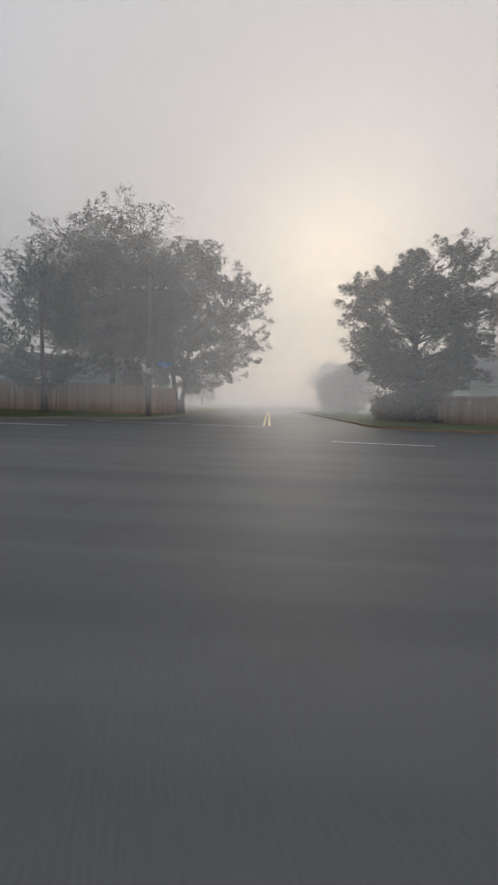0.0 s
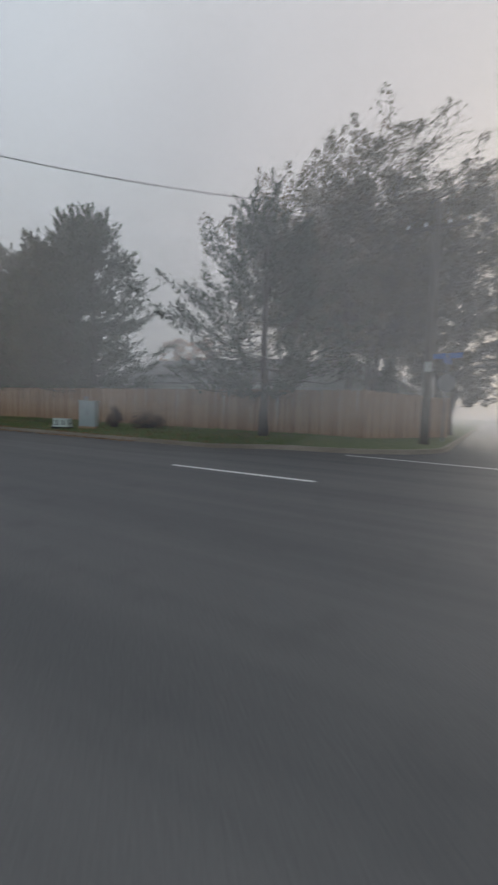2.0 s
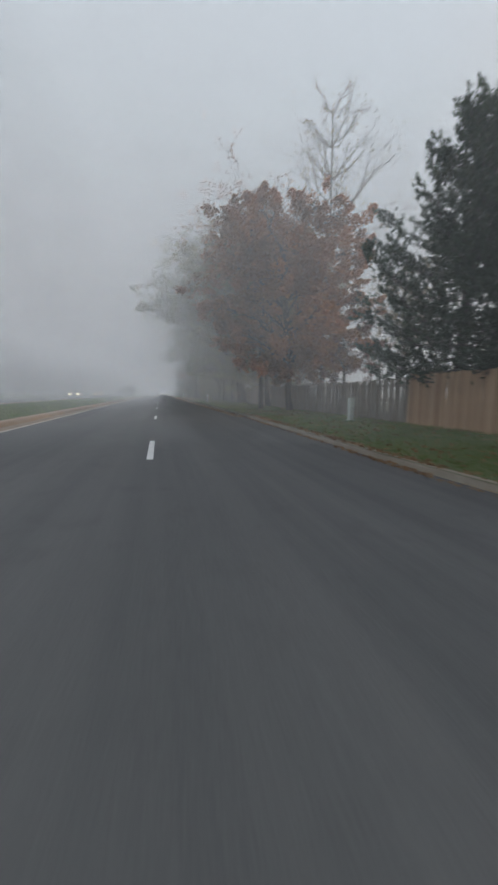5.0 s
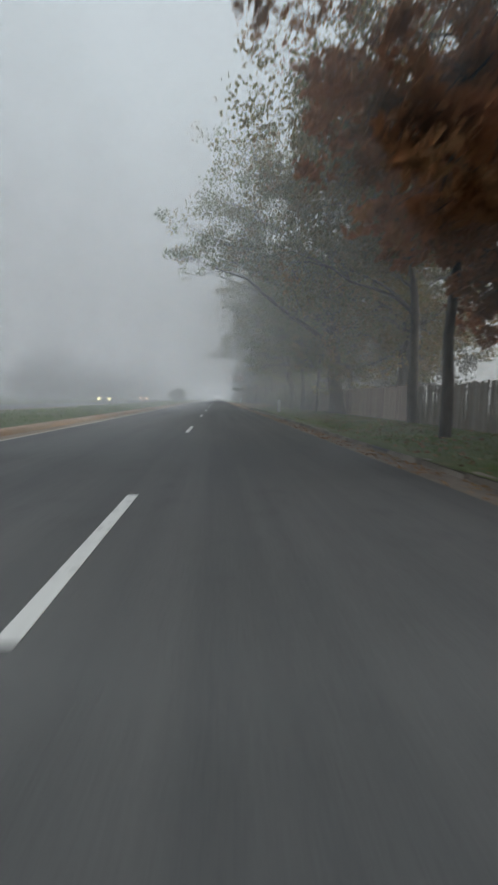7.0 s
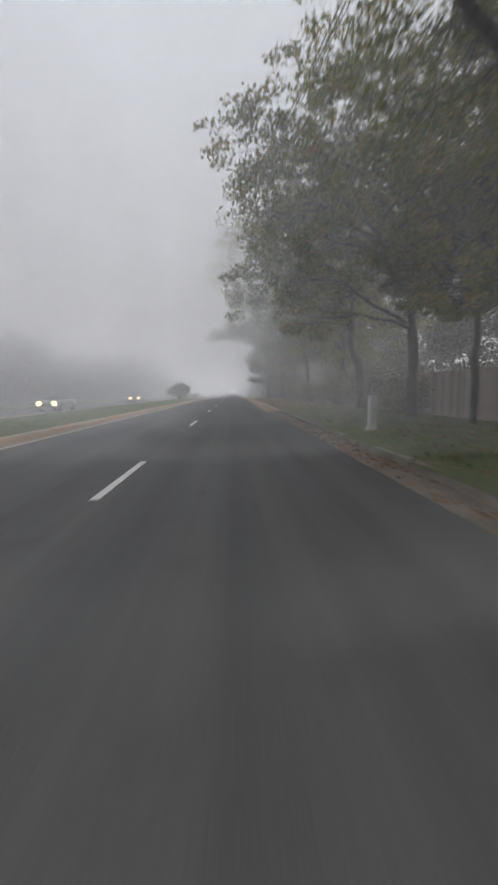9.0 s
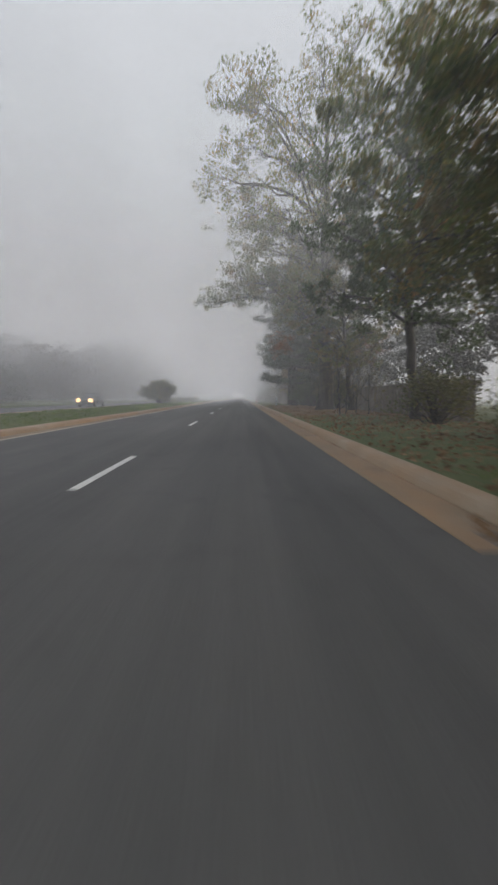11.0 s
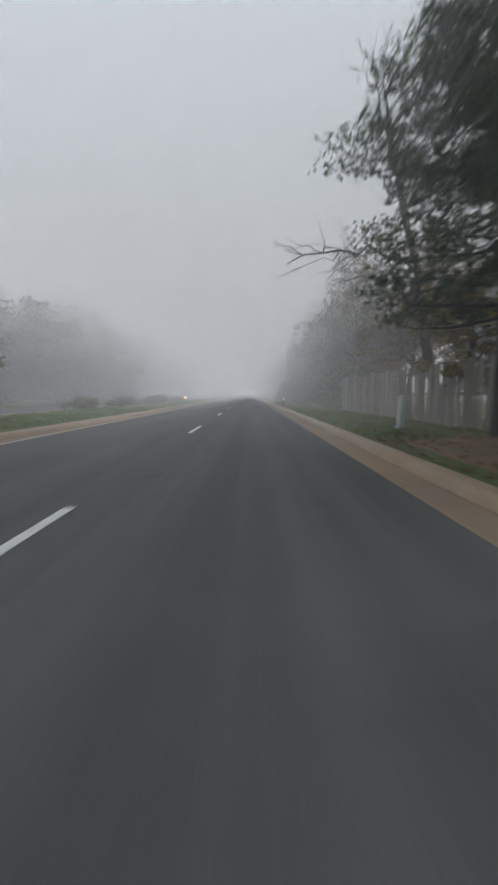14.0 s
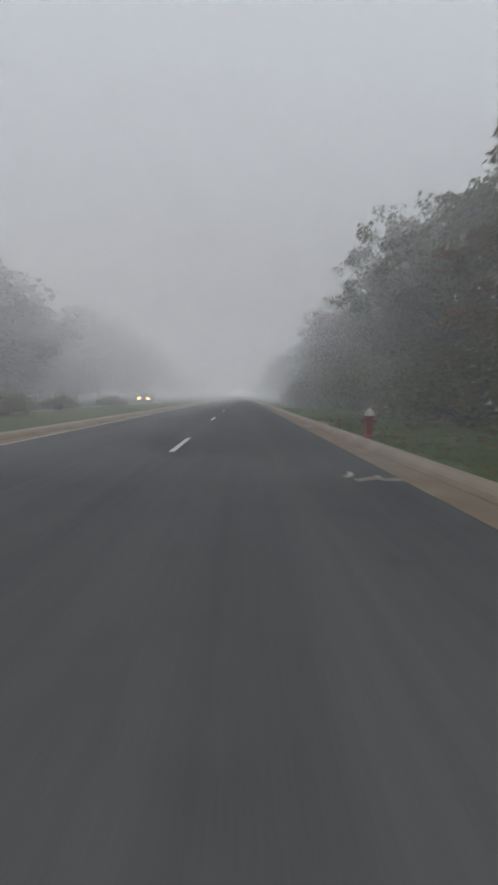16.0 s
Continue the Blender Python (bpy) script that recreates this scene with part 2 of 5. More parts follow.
HOLLY_LEAVES = leaf_material("green_holly_leaves", [(0.0, (0.050, 0.085, 0.030)), (0.6, (0.095, 0.140, 0.048)), (1.0, (0.17, 0.18, 0.07))], 0.5)
BROWN_LEAVES = leaf_material("dull_brown_leaves", [(0.0, (0.10, 0.085, 0.045)), (0.5, (0.19, 0.140, 0.075)), (1.0, (0.30, 0.19, 0.10))], 0.5)
DARK_SHRUB = leaf_material("dark_brown_leaves", [(0.0, (0.055, 0.040, 0.035)), (0.6, (0.105, 0.065, 0.055)), (1.0, (0.17, 0.09, 0.07))], 0.3)
BLADES = leaf_material("grass_blades", [(0.0, (0.085, 0.150, 0.042)), (0.6, (0.140, 0.195, 0.062)), (1.0, (0.25, 0.23, 0.10))], 0.4)
DEAD_LEAVES = leaf_material("dead_leaves", [(0.0, (0.12, 0.075, 0.045)), (0.5, (0.25, 0.150, 0.085)), (1.0, (0.37, 0.26, 0.15))], 0.15)
MAPLE_LEAVES = leaf_material("maple_leaves", [(0.0, (0.072, 0.074, 0.042)), (0.6, (0.120, 0.108, 0.062)), (1.0, (0.200, 0.140, 0.090))], 0.5)
FAR_LEAVES = leaf_material("dim_far_leaves", [(0.0, (0.036, 0.042, 0.028)), (0.6, (0.054, 0.055, 0.038)), (1.0, (0.080, 0.066, 0.048))], 0.5)
OAK_LEAVES = leaf_material("oak_leaves", [(0.0, (0.075, 0.120, 0.038)), (0.45, (0.150, 0.185, 0.055)), (0.75, (0.28, 0.215, 0.070)), (1.0, (0.48, 0.25, 0.085))], 0.7)
MIXED_LEAVES = leaf_material("turning_oak_leaves", [(0.0, (0.085, 0.115, 0.040)), (0.45, (0.175, 0.170, 0.062)), (0.75, (0.30, 0.195, 0.080)), (1.0, (0.40, 0.21, 0.09))], 0.68)
RUST_LEAVES = leaf_material("rust_leaves", [(0.0, (0.13, 0.085, 0.045)), (0.35, (0.26, 0.125, 0.055)), (0.7, (0.38, 0.155, 0.075)), (1.0, (0.40, 0.21, 0.09))], 0.55)
RED_LEAVES = leaf_material("red_leaves", [(0.0, (0.12, 0.065, 0.045)), (0.5, (0.20, 0.085, 0.055)), (1.0, (0.27, 0.14, 0.08))], 0.45)
YELLOW_LEAVES = leaf_material("yellow_leaves", [(0.0, (0.10, 0.10, 0.035)), (0.5, (0.24, 0.19, 0.06)), (1.0, (0.36, 0.22, 0.07))], 0.35)
DULL_LEAVES = leaf_material("dull_green_leaves", [(0.0, (0.070, 0.085, 0.035)), (0.6, (0.135, 0.135, 0.055)), (1.0, (0.25, 0.18, 0.085))], 0.55)
CEDAR_NEEDLES = leaf_material("cedar_needles", [(0.0, (0.028, 0.050, 0.032)), (0.6, (0.050, 0.076, 0.045)), (1.0, (0.092, 0.102, 0.062))], 0.45)
PINE_NEEDLES = leaf_material("pine_needles", [(0.0, (0.042, 0.070, 0.044)), (0.6, (0.078, 0.108, 0.064)), (1.0, (0.13, 0.135, 0.078))], 0.5)
BARK = bark_material("dark_bark", (0.020, 0.017, 0.015), (0.080, 0.066, 0.056))
PALE_BARK = bark_material("pale_bark", (0.09, 0.08, 0.07), (0.20, 0.185, 0.165))
NEW_WOOD = wood_material("new_cedar_boards", (0.31, 0.185, 0.11), (0.38, 0.24, 0.145), (0.43, 0.285, 0.18))
OLD_WOOD = wood_material("old_grey_boards", (0.14, 0.115, 0.09), (0.19, 0.16, 0.13), (0.24, 0.205, 0.17))
PALE_WOOD = wood_material("bleached_pickets", (0.22, 0.185, 0.16), (0.29, 0.255, 0.22), (0.37, 0.33, 0.29))
PINK_WOOD = wood_material("pinkish_boards", (0.30, 0.225, 0.195), (0.36, 0.28, 0.245), (0.42, 0.33, 0.29))
CABINET_PAINT = plain_material("grey_green_enamel", (0.30, 0.36, 0.37), (0.37, 0.43, 0.44), 3, 0.45, 0.05)
VENT_PAINT = plain_material("pale_green_plastic", (0.52, 0.60, 0.57), (0.60, 0.67, 0.64), 3, 0.5, 0.05)
PEDESTAL = plain_material("pale_plastic", (0.46, 0.49, 0.46), (0.56, 0.58, 0.55), 3, 0.5, 0.08)
HYDRANT_RED = plain_material("faded_red_enamel", (0.24, 0.035, 0.04), (0.34, 0.06, 0.06), 8, 0.5, 0.1)
HYDRANT_TOP = plain_material("cream_enamel", (0.55, 0.50, 0.42), (0.68, 0.63, 0.55), 8, 0.5, 0.1)
POLE_WOOD = bark_material("pole_wood", (0.05, 0.042, 0.035), (0.11, 0.09, 0.075))
SIGN_BLUE = plain_material("blue_sign_enamel", (0.03, 0.13, 0.48), (0.05, 0.17, 0.55), 3, 0.4, 0.0)
SIGN_BACK = plain_material("bare_aluminium", (0.22, 0.23, 0.24), (0.32, 0.33, 0.34), 5, 0.5, 0.05, 0.8)
STEEL = plain_material("galvanised_steel", (0.20, 0.20, 0.20), (0.32, 0.32, 0.32), 8, 0.5, 0.1, 0.7)
SIDING = plain_material("pale_siding", (0.55, 0.54, 0.52), (0.64, 0.63, 0.60), 0.8, 0.8, 0.1)
SHINGLES = plain_material("grey_shingles", (0.10, 0.10, 0.105), (0.17, 0.165, 0.165), 2.5, 0.95, 0.5)
WIRE = plain_material("black_cable", (0.02, 0.02, 0.02), (0.035, 0.035, 0.035), 8, 0.6, 0.0)
CAR_DARK = plain_material("dark_car_paint", (0.035, 0.037, 0.042), (0.045, 0.047, 0.052), 3, 0.25, 0.0, 0.4)
TRIM_WHITE = plain_material("white_trim_paint", (0.66, 0.66, 0.65), (0.74, 0.74, 0.72), 3, 0.6, 0.05)
CAR_GREY = plain_material("grey_car_paint", (0.13, 0.13, 0.135), (0.16, 0.16, 0.165), 3, 0.3, 0.0, 0.3)
RUBBER = plain_material("tyre_rubber", (0.018, 0.018, 0.018), (0.03, 0.03, 0.03), 12, 0.9, 0.1)
GLASS = glass_material("dark_car_glass")
HEADLIGHT = glow_material("headlight", (1.0, 0.83, 0.36), 1.7)
FAR_LIGHT = glow_material("orange_headlight", (1.0, 0.50, 0.17), 5.0)
WARM_LIGHT = glow_material("warm_headlight", (1.0, 0.52, 0.18), 2.0)


# ---- mesh helpers ----
def empty(name, x=0.0, y=0.0, z=0.0, rz=0.0):
    ob = new(name)
    ob.empty_display_size = 0.2
    ob.matrix_basis = pose(x, y, z, 0, 0, rz)
    return ob


def np_mesh(name, verts, faces, material, smooth=False):
    """A mesh from an array of places and an array of faces with equal numbers of corners."""
    verts, faces = np.asarray(verts, np.float32), np.asarray(faces, np.int32)
    me = bpy.data.meshes.new(name)
    n, c = faces.shape
    me.vertices.add(len(verts))
    me.vertices.foreach_set("co", verts.ravel())
    me.loops.add(n * c)
    me.loops.foreach_set("vertex_index", faces.ravel())
    me.polygons.add(n)
    me.polygons.foreach_set("loop_start", np.arange(n, dtype=np.int32) * c)
    me.polygons.foreach_set("use_smooth", np.full(n, smooth))
    me.update(calc_edges=True)
    me.materials.append(material)
    return me


def part(name, shape, material, parent, label=""):
    """Links a bmesh, or a mesh, as one object under a thing or a part."""
    me = shape
    if isinstance(shape, bmesh.types.BMesh):
        me = bpy.data.meshes.new(name)
        shape.to_mesh(me)
        shape.free()
        me.materials.append(material)
    ob = new(name, me)
    ob.parent = parent
    return tagged(ob, label) if label else ob


def box(x0, x1, y0, y1, z0, z1, bevel=0.0):
    bm = bmesh.new()
    bmesh.ops.create_cube(bm, size=1, matrix=Matrix.Translation(((x0 + x1) / 2, (y0 + y1) / 2, (z0 + z1) / 2)) @ Matrix.Diagonal((x1 - x0, y1 - y0, z1 - z0, 1)))
    if bevel:
        bmesh.ops.bevel(bm, geom=bm.edges[:], offset=bevel, segments=2, affect="EDGES")
    return bm


def turned(profile, sides=20, smooth=True):
    """A body of revolution about z from (radius, height) pairs."""
    bm = bmesh.new()
    rings = []
    for r, z in profile:
        rings.append([bm.verts.new((r * math.cos(2 * math.pi * i / sides), r * math.sin(2 * math.pi * i / sides), z)) for i in range(sides)])
    for a, b in zip(rings, rings[1:]):
        for i in range(sides):
            bm.faces.new((a[i], a[(i + 1) % sides], b[(i + 1) % sides], b[i])).smooth = smooth
    bm.faces.new(rings[0][::-1])
    bm.faces.new(rings[-1])
    return bm


class Tubes:
    """Gathers tapering tubes along polylines into one mesh."""

    def __init__(self, sides=6):
        self.v, self.f, self.sides, self.count = [], [], sides, 0

    def add(self, pts, radii, sides=None, ridge=0.0):
        s = sides or self.sides
        pts = np.asarray(pts, float)
        d = np.gradient(pts, axis=0)
        d /= np.linalg.norm(d, axis=1)[:, None] + 1e-9
        up = np.where(np.abs(d[:, 2:3]) > 0.9, np.array([[1.0, 0, 0]]), np.array([[0, 0, 1.0]]))
        u = np.cross(d, up)
        u /= np.linalg.norm(u, axis=1)[:, None] + 1e-9
        w = np.cross(d, u)
        a = np.arange(s) * 2 * math.pi / s
        ring = u[:, None] * np.cos(a)[None, :, None] + w[:, None] * np.sin(a)[None, :, None]
        ring = ring * (1 + ridge * (np.sin(a * 5 + 1.3) + 0.6 * np.sin(a * 9)))[None, :, None]
        v = pts[:, None] + ring * np.asarray(radii, float)[:, None, None]
        k = self.count
        n = len(pts)
        i, j = np.meshgrid(np.arange(n - 1), np.arange(s), indexing="ij")
        q = np.stack([i * s + j, i * s + (j + 1) % s, (i + 1) * s + (j + 1) % s, (i + 1) * s + j], -1).reshape(-1, 4)
        self.v.append(v.reshape(-1, 3))
        self.f.append(q + k)
        self.count += n * s

    def mesh(self, name, material):
        return np_mesh(name, np.concatenate(self.v), np.concatenate(self.f), material, True)


def leaf_mesh(name, places, along, length, width, material, rng, fold=0.25):
    """Leaves at places, each a four-cornered blade that points along, with its own size and turn."""
    n = len(places)
    along = along / (np.linalg.norm(along, axis=1)[:, None] + 1e-9)
    side = np.cross(along, rng.normal(size=(n, 3)))
    side /= np.linalg.norm(side, axis=1)[:, None] + 1e-9
    nrm = np.cross(along, side)
    ln = (length * rng.uniform(0.6, 1.3, n))[:, None]
    wd = (width * rng.uniform(0.6, 1.3, n))[:, None]
    v = np.stack([places - along * ln * 0.5, places + side * wd * 0.5 + nrm * wd * fold,
                  places + along * ln * 0.5, places - side * wd * 0.5 + nrm * wd * fold], 1).reshape(-1, 3)
    f = np.arange(n * 4).reshape(-1, 4)
    return np_mesh(name, v, f, material)


def bend(a, b, rng, n=6, sag=0.0, wobble=0.08):
    """A slightly crooked polyline from a to b, bowed by sag."""
    a, b = np.asarray(a, float), np.asarray(b, float)
    t = np.linspace(0, 1, n)[:, None]
    p = a + (b - a) * t
    d = np.linalg.norm(b - a)
    p += np.sin(math.pi * t) * np.array([[0, 0, sag * d]])
    j = rng.normal(size=(n, 3)) * wobble * d / n * 1.6
    j[0] = j[-1] = 0
    return p + j


# ---- plants ----
def broadleaf(name, label, x, y, z, h, r, seed, leaves, bark=BARK, trunk_r=0.3, fork=0.25, crown_low=0.25, lobes=14, clusters=12,
              per=80, leaf=0.15, shift=(0.0, 0.0), squash=1.0, trunks=1, spread=0.75, droop=0.0, lobe_size=0.36, category="tree", group="", split=True, clump=0.27,
              inner=0.45, spray=0.0, clear=6.2, boughs=()):
    """A tree with tapered trunk, limbs to the lobes of an uneven crown, twigs, and single leaves in clumps."""
    rng = np.random.default_rng(seed)
    tree = tagged(empty(name, x, y, z), label, category, group)
    wood = Tubes(8)
    twigs = Tubes(3)
    z_mid = h * (crown_low + 1) / 2
    half = h * (1 - crown_low) / 2
    centre = np.array([shift[0], shift[1], z_mid])
    stems, limbs_made = [], []
    for k in range(trunks):
        lean = rng.normal(size=2) * 0.05 * h + np.array(shift) * 0.4
        off = np.array([math.cos(k * 2.4), math.sin(k * 2.4), 0]) * (trunk_r * 1.2 if trunks > 1 else 0)
        top = np.array([lean[0], lean[1], h * 0.8]) + off * 6
        pts = bend(off, top, rng, 12, 0, 0.05)
        rad = trunk_r * (0.8 if trunks > 1 else 1) * (1 - np.linspace(0, 1, 12)) ** 0.8 + 0.03
        rad[0] *= 1.95 if trunk_r > 0.4 else 1.55
        for f, wide in ((0.62, 1.06), (0.28, 1.22), (0.09, 1.5 if trunk_r > 0.4 else 1.3)):
            pts = np.insert(pts, 1, pts[0] * (1 - f) + pts[1] * f, axis=0)
            rad = np.insert(rad, 1, trunk_r * wide)
        pts[0, 2] -= 0.25
        wood.add(pts, rad, 24 if trunk_r > 0.4 else 10, 0.06 if trunk_r > 0.4 else 0.0)
        stems.append((pts, rad))
    at, way = [], []
    boughs = [(bx * f, by * f, bz + (1 - f) * 0.6, bs * (0.7 + 0.3 * f)) for bx, by, bz, bs in boughs for f in (0.55, 0.78, 1.0)]
    for k in range(lobes + len(boughs)):
        u = (min(k, lobes - 1) + 0.5) / lobes
        ct = 1 - 2 * u
        ph = k * 2.39996 + rng.uniform(-0.4, 0.4)
        st = math.sqrt(1 - ct * ct)
        rad = spread * rng.uniform(inner, 1.14)
        lobe = centre + np.array([math.cos(ph) * st * r, math.sin(ph) * st * r * squash, ct * half]) * rad
        if x + lobe[0] < 5.6 and 4 < x < 20:
            lobe[2] = max(lobe[2], clear if x + lobe[0] < 3.6 else 3.0)
        size = r * lobe_size * rng.uniform(0.7, 1.25)
        if k >= lobes:
            # long boughs that hang out over the carriageway
            lobe, size = np.array(boughs[k - lobes][:3]), boughs[k - lobes][3]
        pts, rads = stems[k % trunks]
        zf = max(h * fork, min(lobe[2] - 0.45 * np.hypot(lobe[0], lobe[1]), h * 0.72))
        i = int(np.argmin(np.abs(pts[:, 2] - zf)))
        limb = bend(pts[i], lobe, rng, 7, 0.10, 0.10)
        r0 = max(0.04, min(rads[i] * 0.5, 0.018 * np.linalg.norm(lobe - pts[i]) + 0.03))
        if split:
            one = Tubes(6)
            one.add(limb, np.linspace(r0, 0.02, 7))
            limbs_made.append(one)
        else:
            wood.add(limb, np.linspace(r0, 0.02, 7))
        for c in range(clusters):
            d = rng.normal(size=3)
            d /= np.linalg.norm(d)
            tip = lobe + d * np.array([1, 1, 0.75]) * size * rng.uniform(0.35, 1.1)
            if 4 < x < 20 and ((x + tip[0] < 3.4 and tip[2] < clear - 0.8) or (x + tip[0] < 5.0 and tip[2] < 2.4)):
                continue
            start = limb[rng.integers(3, 7)]
            twig = bend(start, tip, rng, 4, 0.05 - droop, 0.12)
            twigs.add(twig, np.linspace(0.022, 0.006, 4))
            m = int(per * rng.uniform(0.6, 1.3))
            spot = rng.normal(size=(m, 3))
            spot *= rng.uniform(0.15, 1.0, (m, 1)) ** 0.6 / (np.linalg.norm(spot, axis=1)[:, None] + 1e-6)
            spot *= np.array([1, 1, 0.75]) * (max(size * clump, 0.6 if k >= lobes else 0.0) * rng.uniform(0.7, 1.35))
            out = (tip - centre) / (np.linalg.norm(tip - centre) + 1e-6)
            if spray:
                # a clump drawn out into a pointed spray that rises from the crown
                aim = out + np.array([0, 0, 0.5]) + rng.normal(size=3) * 0.35
                run = rng.uniform(-0.3, 1.0, (m, 1))
                spot = spot * (1.0 - 0.65 * np.maximum(run, 0)) + aim / np.linalg.norm(aim) * run * size * spray
            at.append(tip + spot)
            way.append(rng.normal(size=(m, 3)) * 0.8 + out * 0.5 + np.array([0, 0, -0.35 - droop * 3]))
    part("trunk", wood.mesh("trunk", bark), bark, tree)
    for one in limbs_made:
        part("limb", one.mesh("limb", bark), bark, tree)
    tagged(part("twig_mass", twigs.mesh("twig_mass", bark), bark, tree), kind="stuff")
    part("crown", leaf_mesh("crown", np.concatenate(at), np.concatenate(way), leaf, leaf * 0.62, leaves, rng), leaves, tree)
    return tree


def conifer(name, label, x, y, z, h, r, seed, leaves, trunk_r=0.2, low=0.15, rows=16, ring=7, rise=0.25, tufts=9, per=16, needle=0.28, width=0.10,
            power=0.8, gaps=0.0, ball=0.26, group=""):
    """A conifer: straight trunk, uneven rings of limbs, side twigs, and tufts of needles."""
    rng = np.random.default_rng(seed)
    tree = tagged(empty(name, x, y, z), label, "tree", group)
    wood, twigs = Tubes(7), Tubes(3)
    top = np.array([rng.normal() * 0.02 * h, rng.normal() * 0.02 * h, h])
    pts = bend((0, 0, -0.2), top, rng, 10, 0, 0.015)
    rad = trunk_r * (1 - np.linspace(0, 1, 10)) ** 0.85 + 0.02
    rad[0] *= 1.3
    wood.add(pts, rad, 10)
    at, way = [], []
    for k in range(rows):
        u = (k + rng.uniform(-0.3, 0.3)) / rows
        zz = h * (low + (0.97 - low) * max(0.0, u))
        axis = pts[0] + (pts[-1] - pts[0]) * (zz / h)
        reach = r * min(1.0, (1.02 - max(u, 0)) ** power) * (0.65 + 0.35 * min(1.0, (u + 0.25) * 2.2))
        for j in range(ring):
            if rng.uniform() < gaps:
                continue
            ph = k * 1.9 + j * 2 * math.pi / ring + rng.uniform(-0.35, 0.35)
            ln = reach * rng.uniform(0.5, 1.12) * (0.88 + 0.3 * math.sin(ph * 2 + k * 0.5 + seed))
            tip = axis + np.array([math.cos(ph) * ln, math.sin(ph) * ln, ln * rise * rng.uniform(0.6, 1.4)])
            limb = bend(axis, tip, rng, 6, -0.07, 0.06)
            wood.add(limb, np.linspace(max(0.018, trunk_r * 0.22 * (1 - u)), 0.01, 6), 5)
            d = (tip - axis) / (ln + 1e-6)
            for c in range(tufts):
                s = 0.36 + 0.64 * (c + rng.uniform()) / tufts
                s = min(s, 1.0)
                f = s * 5
                i = min(4, int(f))
                q = limb[i] + (limb[i + 1] - limb[i]) * (f - i)
                away = np.array([-math.sin(ph), math.cos(ph), 0]) * rng.normal() * 0.30 * ln * (1.1 - s)
                e = q + away + np.array([0, 0, rng.uniform(0.0, 0.16) * ln])
                if c % 2 == 0:
                    twigs.add(np.array([q, (q + e) / 2 + rng.normal(size=3) * 0.03, e]), [0.012, 0.009, 0.005])
                m = int(per * rng.uniform(0.6, 1.3) )
                cloud = rng.normal(size=(m, 3)) * np.array([1, 1, 0.6]) * ball
                way.append(rng.normal(size=(m, 3)) * 0.55 + d * 0.7 + np.array([0, 0, 0.45]))
                at.append(e + cloud)
    m = per * 4
    at.append(top + rng.normal(size=(m, 3)) * np.array([0.14, 0.14, 0.4]) - np.array([0, 0, 0.4]))
    way.append(rng.normal(size=(m, 3)) * 0.4 + np.array([0, 0, 1.0]))
    part("trunk", wood.mesh("trunk", BARK), BARK, tree)
    tagged(part("twig_mass", twigs.mesh("twig_mass", BARK), BARK, tree), kind="stuff")
    part("crown", leaf_mesh("crown", np.concatenate(at), np.concatenate(way), needle, width, leaves, rng), leaves, tree)
    return tree


